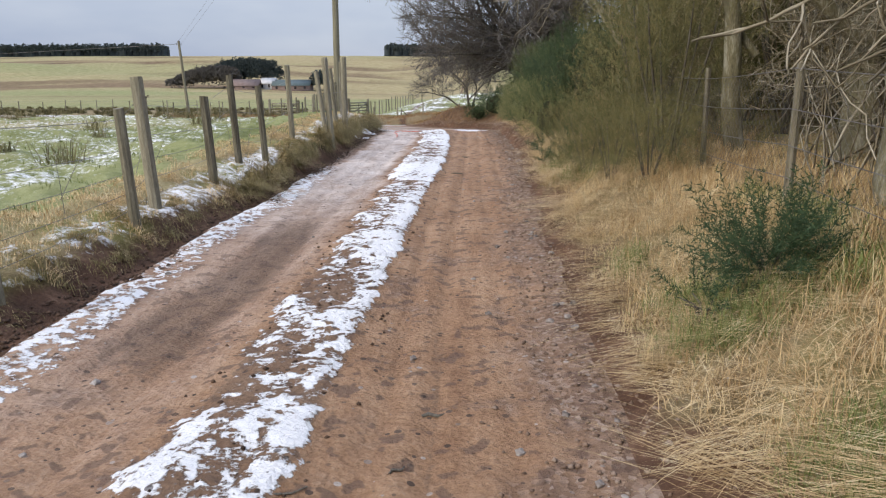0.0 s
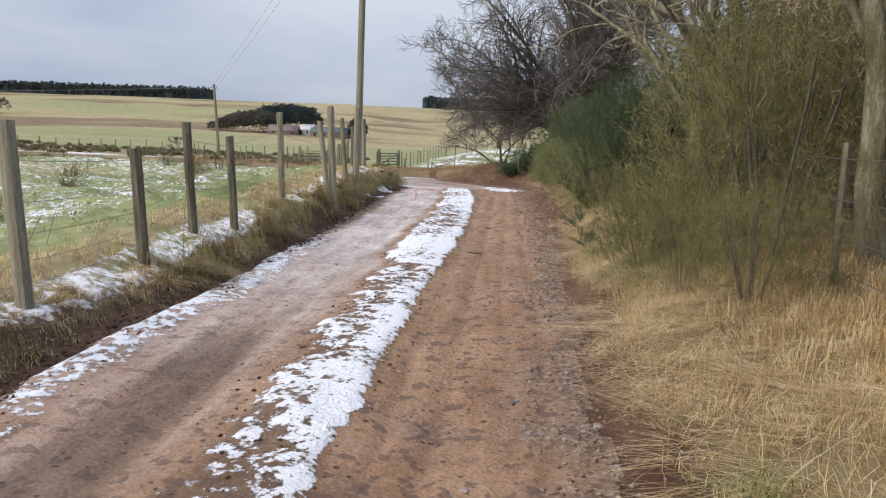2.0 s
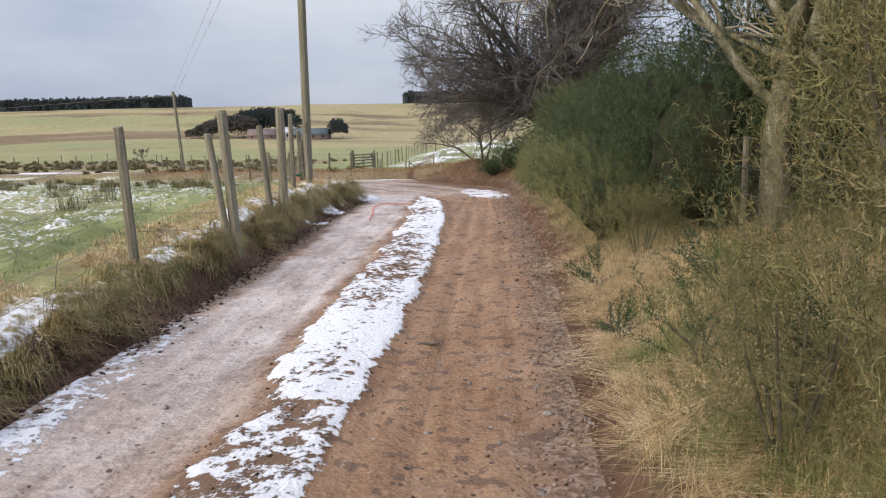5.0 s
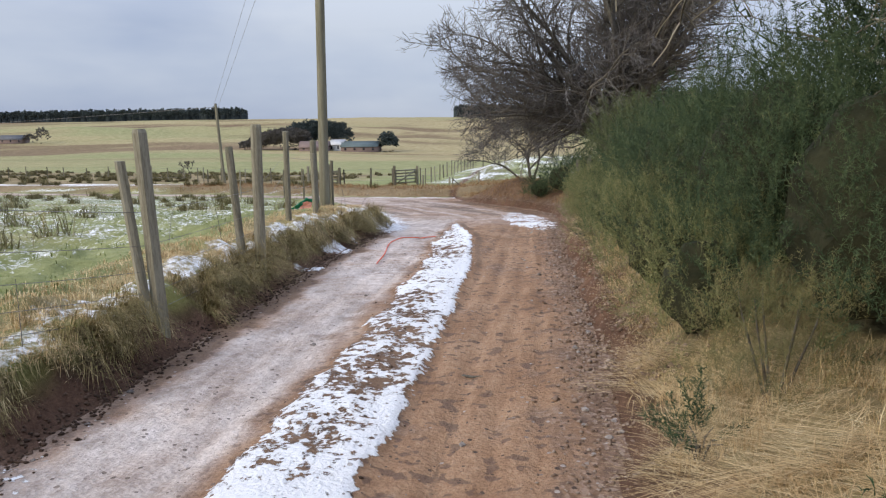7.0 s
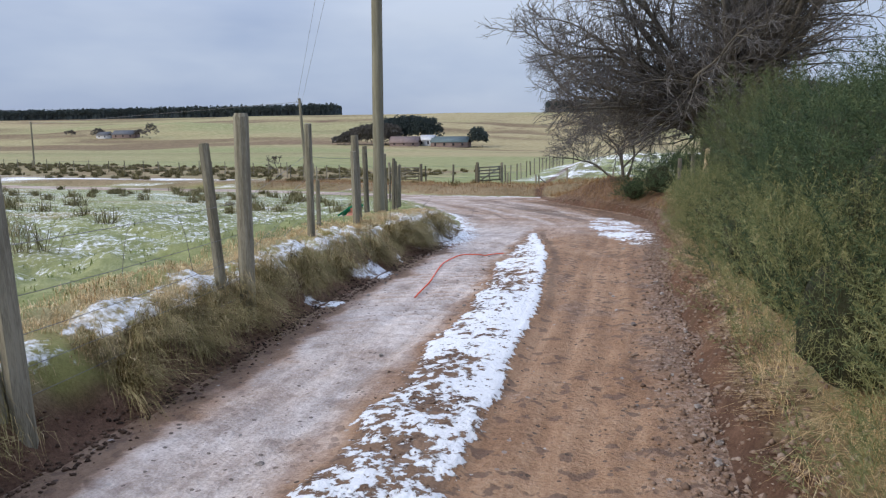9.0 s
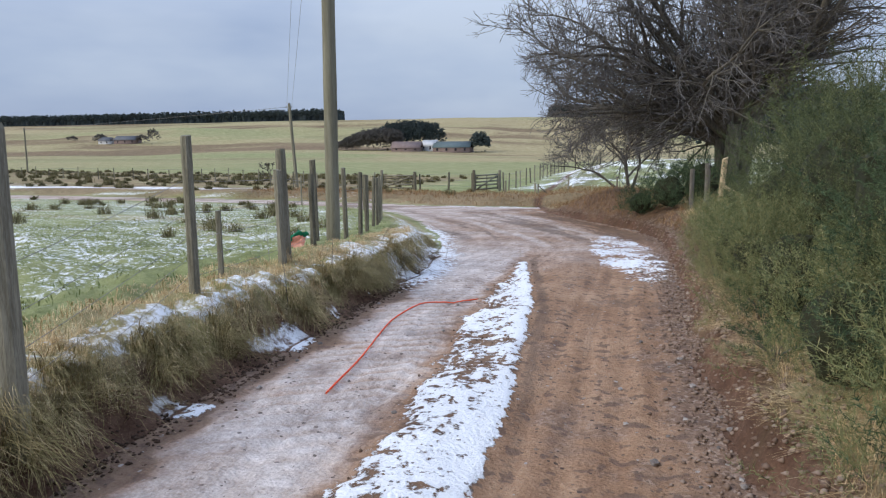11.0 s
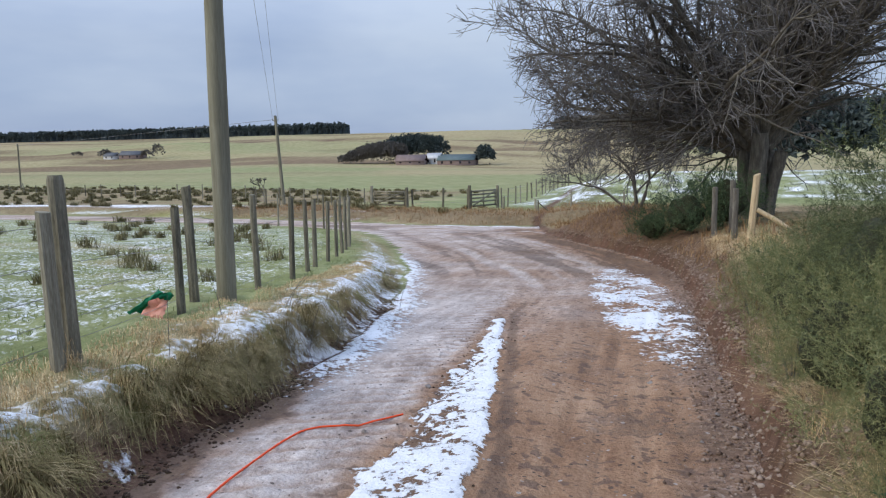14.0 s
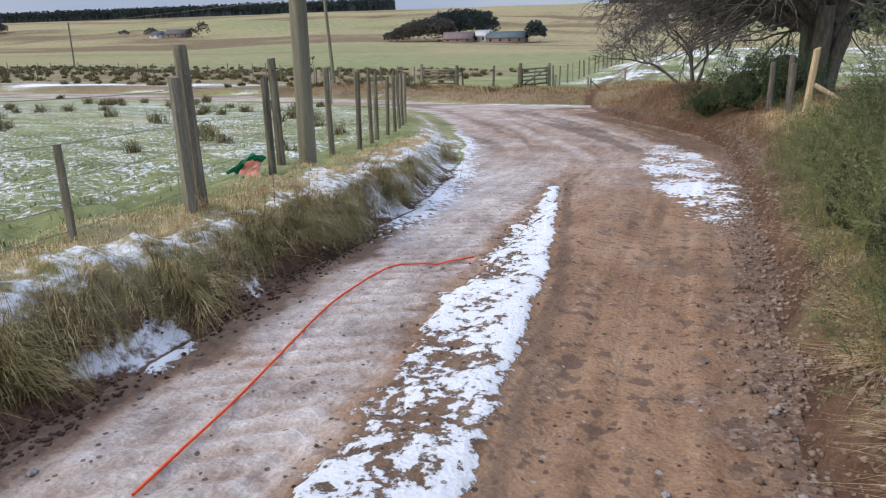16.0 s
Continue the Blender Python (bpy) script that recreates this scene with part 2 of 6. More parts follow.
def make_ground():
    m, n, l, b = nodes_of("rough_pasture")
    snow, tan, earth, moss = split_mask(n, l)
    big = noise_node(n, l, 0.35, 4, 0.6)
    mid = noise_node(n, l, 4.0, 6, 0.65)
    fine = noise_node(n, l, 45.0, 6, 0.75)
    f = maths(n, l, "ADD", maths(n, l, "MULTIPLY", big, 0.35), maths(n, l, "ADD", maths(n, l, "MULTIPLY", mid, 0.35), maths(n, l, "MULTIPLY", fine, 0.3)))
    green = ramp(n, l, f, [(0.36, (0.11, 0.13, 0.05)), (0.5, (0.23, 0.245, 0.105)), (0.64, (0.38, 0.385, 0.20))])
    straw = ramp(n, l, f, [(0.34, (0.17, 0.125, 0.06)), (0.5, (0.34, 0.275, 0.145)), (0.66, (0.48, 0.41, 0.24))])
    soil = ramp(n, l, f, [(0.36, (0.045, 0.025, 0.017)), (0.5, (0.125, 0.068, 0.044)), (0.64, (0.25, 0.15, 0.10))])
    col = mix(n, l, tan, green, straw)
    col = mix(n, l, earth, col, soil)
    col = mix(n, l, moss, col, ramp(n, l, f, [(0.38, (0.10, 0.12, 0.025)), (0.6, (0.28, 0.30, 0.07))]))
    col, sn = with_snow(n, l, col, snow, 0.38, 0.74, 14.0, 2.0)
    l.new(col, b.inputs["Base Color"])
    b.inputs["Roughness"].default_value = 0.95
    b.inputs["Specular IOR Level"].default_value = 0.15
    add_bump(n, l, b, maths(n, l, "ADD", f, maths(n, l, "MULTIPLY", mid, 0.6)), 1.0, 0.05)
    return m


M_TRACK = make_track()
M_GROUND = make_ground()
M_POST = surf("weathered_post_wood", [(0.075, 0.067, 0.048), (0.18, 0.163, 0.118), (0.31, 0.285, 0.215)], 5, 40, 0.9, 0.7, 0.012, stretch=(6, 6, 0.5), objrand=0.25)
M_POLE = surf("creosoted_pole_wood", [(0.10, 0.09, 0.06), (0.185, 0.17, 0.12), (0.28, 0.26, 0.19)], 3, 30, 0.85, 0.5, 0.01, stretch=(5, 5, 0.25))
M_FRESH = surf("split_pale_wood", [(0.26, 0.19, 0.11), (0.42, 0.32, 0.19), (0.55, 0.44, 0.28)], 5, 40, 0.8, 0.5, 0.01, stretch=(6, 6, 0.5))
M_WIRE = surf("galvanised_wire", [(0.16, 0.15, 0.14), (0.28, 0.27, 0.26)], 20, 90, 0.55, 0, metal=0.7)
M_BARK = surf("grey_brown_bark", [(0.055, 0.048, 0.04), (0.125, 0.112, 0.092), (0.23, 0.215, 0.175)], 4, 35, 0.95, 0.9, 0.02, stretch=(4, 4, 0.7))
M_MOSSBARK = surf("lichen_grown_bark", [(0.07, 0.062, 0.04), (0.18, 0.165, 0.105), (0.42, 0.41, 0.34)], 5, 30, 0.95, 0.9, 0.02, stretch=(3, 3, 0.8))
M_TWIG = leafy("bare_twigs", [(0.07, 0.063, 0.06), (0.13, 0.12, 0.115), (0.21, 0.195, 0.185)])
M_STRAW = leafy("dead_grass", [(0.24, 0.145, 0.068), (0.49, 0.335, 0.17), (0.70, 0.53, 0.30), (0.80, 0.69, 0.46)], single=0.32, patch=7.0)
M_BANKGRASS = leafy("bank_grass", [(0.06, 0.039, 0.019), (0.165, 0.118, 0.052), (0.235, 0.20, 0.078), (0.38, 0.275, 0.135), (0.70, 0.55, 0.33)], single=0.35, patch=7.0)
M_GREENGRASS = leafy("short_grass", [(0.09, 0.12, 0.03), (0.18, 0.22, 0.07), (0.30, 0.30, 0.13)])
M_RUST = leafy("rusty_grass", [(0.13, 0.07, 0.035), (0.28, 0.16, 0.075), (0.42, 0.28, 0.14)])
M_RUSH = leafy("rush_stems", [(0.075, 0.066, 0.032), (0.155, 0.138, 0.066), (0.29, 0.245, 0.13)], single=0.4)
M_PALETWIG = leafy("lichened_twigs", [(0.10, 0.085, 0.058), (0.23, 0.20, 0.14), (0.50, 0.46, 0.37)])
M_FARTREE = leafy("bare_far_trees", [(0.07, 0.065, 0.06), (0.12, 0.11, 0.10), (0.17, 0.15, 0.13)])
M_FAREVERGREEN = leafy("far_evergreens", [(0.035, 0.05, 0.05), (0.06, 0.078, 0.075), (0.085, 0.105, 0.10)])
M_GORSE = leafy("gorse_spines", [(0.014, 0.028, 0.015), (0.036, 0.064, 0.031), (0.078, 0.115, 0.053), (0.15, 0.17, 0.085)], single=0.16, patch=8.0)
M_OLIVE = leafy("olive_gorse_spines", [(0.022, 0.033, 0.015), (0.06, 0.08, 0.035), (0.125, 0.142, 0.062), (0.22, 0.21, 0.105)], single=0.16, patch=8.0)
M_SPRIG = leafy("yellow_gorse_sprigs", [(0.05, 0.062, 0.029), (0.13, 0.15, 0.065), (0.235, 0.24, 0.105), (0.37, 0.315, 0.16)], single=0.16, patch=8.0)
M_BROOM = leafy("olive_broom", [(0.045, 0.05, 0.023), (0.12, 0.122, 0.052), (0.215, 0.195, 0.088), (0.36, 0.27, 0.15)], single=0.18, patch=6.0)
M_BRUSH = leafy("dead_brushwood", [(0.17, 0.135, 0.085), (0.36, 0.30, 0.19), (0.58, 0.50, 0.35)])
M_SPRUCE = leafy("young_gorse", [(0.02, 0.044, 0.022), (0.045, 0.082, 0.04), (0.085, 0.125, 0.06)], single=0.35, patch=6.0)
# near-black colour stands in for the shade deep inside the bushes
M_CORE = surf("painted_inner_shade", [(0.02, 0.024, 0.012), (0.045, 0.045, 0.024)], 9, 40, 1.0, 0.8, 0.03)
# distance haze is mixed into this blue-grey conifer colour
M_CONIFER = surf("hazed_plantation_conifers", [(0.026, 0.036, 0.042), (0.04, 0.053, 0.058), (0.055, 0.07, 0.072)], 0.25, 1.5, 1.0, 0.3, 0.2)
M_STONE = surf("field_stone", [(0.12, 0.10, 0.09), (0.24, 0.21, 0.19), (0.38, 0.35, 0.33)], 12, 70, 0.9, 0.5, 0.01, objrand=0.3)
M_GRAVEL = leafy("loose_gravel", [(0.10, 0.065, 0.048), (0.22, 0.15, 0.11), (0.34, 0.27, 0.22)], 0.9)
M_CLOD = leafy("soil_crumbs", [(0.035, 0.022, 0.015), (0.085, 0.052, 0.035), (0.16, 0.10, 0.07)], 0.95)
M_WHITEWALL = surf("whitewashed_wall", [(0.42, 0.42, 0.42), (0.58, 0.58, 0.58)], 0.6, 4, 0.9, 0.2)
M_FARMWALL = surf("rubble_wall", [(0.15, 0.11, 0.10), (0.24, 0.18, 0.165)], 0.8, 5, 0.9, 0.3)
M_SLATE = surf("slate_roof", [(0.07, 0.072, 0.078), (0.125, 0.128, 0.135)], 0.6, 4, 0.7, 0.2)
M_SHEET = surf("green_sheet_roof", [(0.07, 0.10, 0.10), (0.11, 0.145, 0.145)], 0.5, 4, 0.6, 0.2)
M_GLASSDARK = surf("dark_window", [(0.02, 0.02, 0.025), (0.04, 0.04, 0.05)], 2, 8, 0.2, 0)
M_GREENPLASTIC = surf("green_plastic", [(0.01, 0.17, 0.09), (0.02, 0.28, 0.15)], 8, 50, 0.45, 0.4, 0.01)
M_REDPLASTIC = surf("faded_red_plastic", [(0.40, 0.14, 0.09), (0.58, 0.28, 0.21)], 8, 50, 0.5, 0.4, 0.01)
M_LEAD = surf("orange_webbing", [(0.80, 0.075, 0.02), (0.95, 0.13, 0.04)], 30, 200, 0.6, 0.5, 0.002)

# ---------------------------------------------------------------- the lie of the land
G_Y = [-4000, 18, 20, 22, 25, 27, 31, 36, 50, 60, 80, 100, 130, 200, 280, 350, 424, 500, 700, 770, 1100, 4000]
G_Z = [0, 0, -0.03, -0.13, -0.33, -0.47, -0.70, -0.95, -1.62, -1.85, -2.35, -2.85, -3.3, -3.9, -4.2, -4.0, 0.7, 8.0, 25.4, 25.9, 18, -10]
L_Y = [-400, 12, 15, 18, 22, 25, 28, 31.4, 36, 40.5, 43.5, 45.5, 47.5, 49, 51]
L_X = [-1.85, -1.85, -2.0, -2.1, -2.2, -2.6, -3.3, -4.4, -6.3, -8.6, -10.5, -12.5, -17, -26, -70]
R_Y = [-400, 0, 6, 13, 20, 29, 32, 34.5, 37, 39, 44, 50, 60]
R_X = [1.08, 1.06, 1.12, 1.33, 1.24, 1.3, 1.25, 0.8, 0.0, -0.9, -2.9, -4.2, -5.0]
F_X = [-80, -40, -20, -14, -10, -4, 0]
F_Y = [58, 55, 53.2, 51.8, 50.0, 49.8, 50.5]
B_Y = [-400, 6, 10, 14, 18, 23, 27, 31, 36, 45, 52]
B_H = [0.28, 0.31, 0.40, 0.48, 0.52, 0.46, 0.36, 0.28, 0.2, 0.14, 0.1]


def soft_interp(x, xs, ys, w):
    return (np.interp(x - w, xs, ys) + 2 * np.interp(x, xs, ys) + np.interp(x + w, xs, ys)) / 4


def edges(x, y):
    """Distances inside the track from its left, right and far edge."""
    wob = (fbm(x * 1.3, y * 1.3, 31) - 0.5)
    lx, lx2 = soft_interp(y, L_Y, L_X, 1.0), soft_interp(y + 0.5, L_Y, L_X, 1.0)
    cl = 1 / np.sqrt(1 + ((lx2 - lx) / 0.5) ** 2)
    rx, rx2 = soft_interp(y, R_Y, R_X, 1.0), soft_interp(y + 0.5, R_Y, R_X, 1.0)
    cr = 1 / np.sqrt(1 + ((rx2 - rx) / 0.5) ** 2)
    dl = (x - lx) * cl + wob * 0.22
    dr = (rx - x) * cr + wob * 0.30
    df = soft_interp(x, F_X, F_Y, 1.0) - y + wob * 0.8
    return dl, dr, df


def land(x, y):
    """The height of the ground at x, y."""
    x, y = np.asarray(x, float), np.asarray(y, float)
    g = soft_interp(y, G_Y, G_Z, np.where(np.abs(y) < 60, 1.5, 0.06 * np.abs(y)))
    dl, dr, df = edges(x, y)
    # earth bank with the pasture behind it
    out = np.maximum(-dl, 0)
    hb = soft_interp(y, B_Y, B_H, 1.5)
    face = 0.17 + 0.05 * smooth(10, 17, y) + 0.30 * smooth(24, 32, y)
    lump = fbm(x * 2.2, y * 2.2, 5) - 0.5
    edge_out = out + 0.10 * (fbm(x * 5, y * 5, 9) - 0.5) * smooth(0, .1, out)
    steep = 0.56 + 0.22 * smooth(8, 14, y)
    bank = hb * (1 + 0.6 * lump) * (steep * smooth(0.0, 2.1 * face, edge_out) + (1 - steep) * smooth(0.15, 0.95, edge_out))
    bank = bank - 0.16 * smooth(0.8, 3.5, out) * hb / 0.5
    field = (fbm(x * 0.5, y * 0.5, 12) - 0.5) * 0.22 * smooth(1.5, 5, out) + (fbm(x * 3, y * 3, 14, 3) - 0.5) * 0.09 * smooth(0.6, 1.5, out)
    left = bank + field
    # grass verge and wood floor
    o2 = np.maximum(-dr, 0)
    ease = 1 - 0.75 * smooth(37, 50, y)
    verge = ease * ((0.10 + 0.14 * smooth(13, 18, y)) * smooth(0, 0.14, o2) + 0.42 * smooth(0.1, 1.0, o2) + 0.22 * smooth(1.0, 2.4, o2) + 0.3 * smooth(2.5, 6, o2))
    verge = verge + (fbm(x * 2.5, y * 2.5, 21) - 0.5) * 0.22 * smooth(0.05, 0.6, o2)
    mound = 0.55 * np.exp(-(((x + 0.2) / 1.6) ** 2 + ((y - 42.5) / 3.0) ** 2)) * smooth(0, 0.8, o2)
    # far side of the bend
    o3 = np.maximum(-df, 0)
    farside = 0.42 * smooth(0, 1.6, o3) + (fbm(x * 1.1, y * 1.1, 23) - 0.5) * 0.3 * smooth(0, 1.5, o3) * smooth(90, 60, y)
    rise = 1.75 * smooth(-13, 1, x) * smooth(57, 86, y) * smooth(150, 95, y)
    hills = (fbm(x * 0.006, y * 0.006, 40) - 0.5) * 9.0 * smooth(180, 420, y) * smooth(760, 600, y)
    folds = (fbm(x * 0.010 + y * 0.003, y * 0.012, 41) - 0.5) * 9.0 * smooth(385, 450, y) * smooth(690, 600, y)
    # ruts and crown of the track
    inside = smooth(0, 0.25, dl) * smooth(0, 0.25, dr) * smooth(0, 0.4, df)
    near = smooth(34, 24, y)
    crown = 0.035 * np.exp(-((x + 0.36) / 0.28) ** 2) * near
    rut = -0.022 * (np.exp(-((x - 0.42) / 0.30) ** 2) + np.exp(-((x + 1.05) / 0.30) ** 2)) * near
    rough = (fbm(x * 7, y * 4, 50, 4) - 0.5) * 0.026 + (fbm(x * 26, y * 22, 55, 2) - 0.5) * 0.012
    tread = 0.009 * np.sin(y * 31 + 21 * np.abs(x + 1.0)) * smooth(0.75, 0.45, np.abs(x + 1.15)) * smooth(15, 19, y) * smooth(31, 27, y)
    grooves = sum(-0.016 * np.exp(-((x - c - 0.10 * (fbm(y * 0.25 + c * 9, y * 0 + c, 91) - 0.5)) / 0.045) ** 2) for c in (0.10, 0.33, 0.62, 0.86, -1.28, -0.95)) * near
    road = inside * (crown + rut + rough + tread + grooves)
    return g + road + np.where(out > 0, left, 0) + np.where((o2 > 0), verge + mound, 0) + np.where(o3 > 0, farside, 0) + rise + hills + folds


def axis_lines(lo, a, b, step, hi, grow):
    mid = np.arange(a, b + 1e-6, step)
    up, v, s = [], b, step
    while v < hi:
        s *= grow
        v += s
        up.append(v)
    dn, v, s = [], a, step
    while v > lo:
        s *= grow
        v -= s
        dn.append(v)
    return np.concatenate([dn[::-1], mid, up])


def crest_snow(x, y, out):
    """How much snow lies on the shoulder of the bank."""
    back = 0.12 * smooth(8, 13, y)
    on = (out > 0) * smooth(0.18, 0.30, out - back) * smooth(0.80, 0.52, out - 0.5 * back)
    return on * np.clip(0.43 + 1.5 * (fbm(x * 2.6, y * 2.0, 65, 3) - 0.5) + 0.8 * (fbm(x * 6.2, y * 6.2, 60, 3) - 0.5) + 0.19 * smooth(4, 9, y) + 1.0 * (fbm(x * 15, y * 15, 68, 2) - 0.5), 0, 0.60)


gx = axis_lines(-2600, -4.0, 2.0, 0.042, 2600, 1.085)
gy = axis_lines(-600, 0.5, 28.0, 0.055, 4200, 1.027)
GX, GY = np.meshgrid(gx, gy)
GZ = land(GX, GY)
DL, DR, DF = edges(GX, GY)
IN = (DL > 0) & (DR > 0) & (DF > 0)

# where the snow lies, and what the ground is made of
n_mid, n_big = fbm(GX * 3.2, GY * 3.2, 60, 4), fbm(GX * 0.8, GY * 0.8, 64, 4)
n_fine = fbm(GX * 9, GY * 9, 66, 3)
strip_l = np.interp(GY, [0, 8, 14, 18, 21, 26.3], [-0.70, -0.60, -0.70, -0.74, -0.98, -1.32])
strip_r = np.interp(GY, [0, 8, 14, 18, 21, 26.3], [-0.13, -0.06, 0.06, -0.06, -0.33, -1.2])
in_strip = smooth(-0.10, 0.10, GX - strip_l + (n_mid - 0.5) * 0.25) * smooth(-0.03, 0.06, strip_r - GX + (n_mid - 0.5) * 0.10) * smooth(26.8, 25.5, GY)
r_side = smooth(0.32, 0.05, strip_r - GX)
snow_road = in_strip * (0.56 - 0.05 * smooth(9, 5, GY) + 0.18 * r_side + 0.5 * (n_mid - 0.5) + 0.5 * (n_big - 0.5))
foot = smooth(-0.02, 0.05, DL) * smooth(0.42, 0.26, DL + (n_mid - 0.5) * 0.25) * smooth(14, 9.5, GY)
snow_road = np.maximum(snow_road, foot * (0.55 + 0.6 * (n_mid - 0.5)))
ledge = smooth(0.22, 0.10, np.abs(DL + 0.02)) * smooth(14.5, 17, GY) * smooth(24, 22, GY)
snow_road = np.maximum(snow_road, ledge * smooth(0.57, 0.66, fbm(GX * 1.2, GY * 1.5, 98)) * (0.62 + 0.7 * (n_mid - 0.5)))
bendsnow = smooth(1.0, 0.2, np.abs(DL + 0.15)) * smooth(20.5, 23, GY) * smooth(40, 33, GY)
snow_road = np.maximum(snow_road, bendsnow * (0.62 + 0.7 * (n_mid - 0.5)))
patch = smooth(1.0, 0.5, np.sqrt(((GX - 0.62 + 0.12 * (GY - 27)) / 0.95) ** 2 + ((GY - 28.2) / 6.2) ** 2))
snow_road = np.maximum(snow_road, patch * (0.50 + 1.0 * (n_mid - 0.5) + 0.7 * (n_big - 0.5) + 0.5 * (n_fine - 0.5)))
faredge = smooth(0.9, 0.2, np.abs(DF - 0.6)) * smooth(-15, -11, GX) * smooth(20, 40, GY)
snow_road = np.maximum(snow_road, faredge * (0.52 + 0.9 * (n_mid - 0.5)))
frost = smooth(0.05, -0.25, GX - strip_l + (n_mid - 0.5) * 0.4) * smooth(0.5, 7.5, GY + 4 * (n_big - 0.3)) * (0.24 + 0.62 * smooth(5, 12, GY)) * smooth(33, 26, GY)
frost = frost * (1 - 0.55 * smooth(0.25, 0.05, np.abs(GX + 1.05 + 0.3 * (n_big - 0.5))) * smooth(9, 5, GY))
streak = fbm(DL * 2.6, GY * 0.10, 67, 5)
frost = np.maximum(frost, 0.75 * smooth(25, 31, GY) * smooth(0.48, 0.66, streak))
frost = np.maximum(frost, smooth(23, 28, GY) * smooth(0.8, 2.0, DR) * (0.42 + 0.9 * (n_big - 0.5)))
frost = np.maximum(frost, 0.6 * smooth(1.3, 0.4, DL) * smooth(16, 22, GY) * smooth(40, 33, GY))
frost = frost * (1 - 0.9 * smooth(0.42, 0.2, DL + (n_mid - 0.5) * 0.3) * smooth(9, 14, GY) * smooth(27, 24, GY))
lugs = np.sin(GY * 31 + 7 * np.abs(GX + 1.0) * 3) * smooth(0.75, 0.45, np.abs(GX + 1.15)) * smooth(15, 19, GY) * smooth(31, 27, GY)
frost = np.clip(frost * (0.65 + 0.9 * n_mid + 0.5 * lugs), 0, 1)
gravel = 0.8 * smooth(0.5, 0.1, DR + (n_mid - 0.5) * 0.6) * smooth(34, 26, GY)
gravel = np.maximum(gravel, 0.5 * smooth(0.62, 0.75, n_mid) * IN)

out = -DL
is_left = (DL < 0) | ((DF < 0) & (GX < -14))
out = np.where((DL > 0) & is_left, np.minimum(-DF, 6.0), out)
snow_g = np.zeros_like(GX)
snow_g = np.maximum(snow_g, crest_snow(GX, GY, out) * is_left)
pasture = is_left * smooth(1.2, 2.3, out + 0.8 * (n_big - 0.5))
snow_g = np.maximum(snow_g, pasture * (0.375 + 0.55 * (n_mid - 0.5) + 0.35 * (n_fine - 0.5) + 0.14 * (fbm(GX * 0.3, GY * 0.3, 70) - 0.5)) * smooth(66, 52, GY + 0.24 * (GX + 26)))
snow_g = np.maximum(snow_g, is_left * smooth(0.24, 0.12, out) * smooth(14.5, 17, GY) * smooth(24, 22, GY) * smooth(0.57, 0.66, fbm(GX * 1.2, GY * 1.5, 98)) * (0.62 + 0.7 * (n_mid - 0.5)))
slope_snow = is_left * smooth(20.5, 22.5, GY + 1.5 * (n_big - 0.5)) * smooth(37, 31, GY) * smooth(1.3, 0.8, out)
snow_g = np.maximum(snow_g, slope_snow * (0.43 + 1.5 * (n_mid - 0.5) + 0.7 * (n_fine - 0.5)))
drift = smooth(2.0, 0.6, np.abs(GY - 58.5 - 0.05 * (GX + 35))) * smooth(-52, -46, GX) * smooth(-22, -27, GX)
snow_g = np.maximum(snow_g, drift * (0.75 + 1.0 * (n_big - 0.5)))
rfield = smooth(-10, -6, GX) * smooth(58, 63, GY) * smooth(98, 85, GY)
snow_g = np.maximum(snow_g, rfield * (0.40 + 1.3 * (n_big - 0.5) + 0.8 * (n_mid - 0.5)))
wood_floor = smooth(1.5, 4, -DR) * smooth(45, 30, GY)
snow_g = np.maximum(snow_g, wood_floor * 0.9 * (n_big - 0.25) * smooth(2.8, 5, -DR))
tan = np.zeros_like(GX)
tan = np.maximum(tan, is_left * smooth(0.0, 0.2, out) * smooth(1.15, 0.75, out + 0.6 * (n_mid - 0.5)) * 0.95)
tan = np.maximum(tan, is_left * smooth(2, 6, out) * smooth(0.50, 0.66, fbm(GX * 0.3, GY * 0.3, 72)) * 0.7)
tan = np.maximum(tan, (DR < 0) * smooth(0, 0.2, -DR) * 0.9 * smooth(60, 52, GY))
thatch = (DR < 0) * 0.3 * smooth(0.1, 0.5, -DR) * smooth(3.5, 2.5, -DR)
rusty = (DF < 0.2) * smooth(-0.2, 0.3, -DF) * smooth(7.5, 4, -DF) * smooth(-60, -40, GX)
tan = np.maximum(tan, rusty)
hillside = smooth(75, 110, GY)
tan = np.where(hillside > 0, tan * (1 - hillside) + hillside * (0.74 + 0.6 * (hash2(np.floor((GX + 0.35 * GY) / 170), np.floor(GY / 105 + 0.0009 * GX), 5) - 0.5) + 1.4 * (fbm(GX * 0.006, GY * 0.022, 74) - 0.5) + 0.35 * smooth(480, 640, GY) * smooth(-60, -160, GX)), tan)
rushband = is_left * smooth(50, 55, GY + 0.24 * (GX + 26)) * smooth(104, 92, GY + 0.24 * (GX + 26)) * smooth(-14, -20, GX) * smooth(0.25, 0.45, n_big)
tan = np.maximum(tan, rushband)
ploughed = smooth(1.0, 0.7, np.sqrt(((GX + 112) / 24) ** 2 + ((GY - 325) / 24) ** 2))
tan = np.maximum(tan, ploughed)
earth = smooth(0.46, 0.2, out + (n_mid - 0.5) * 0.2) * smooth(-0.4, -0.1, out) * smooth(30, 25, GY)
earth = np.maximum(earth, smooth(-0.5, -0.1, -DR) * smooth(0.55, 0.1, -DR + (n_mid - 0.5) * 0.5))
earth = np.maximum(earth, (DR < 0) * wood_floor * (0.35 + 0.4 * smooth(0.45, 0.6, n_big)))
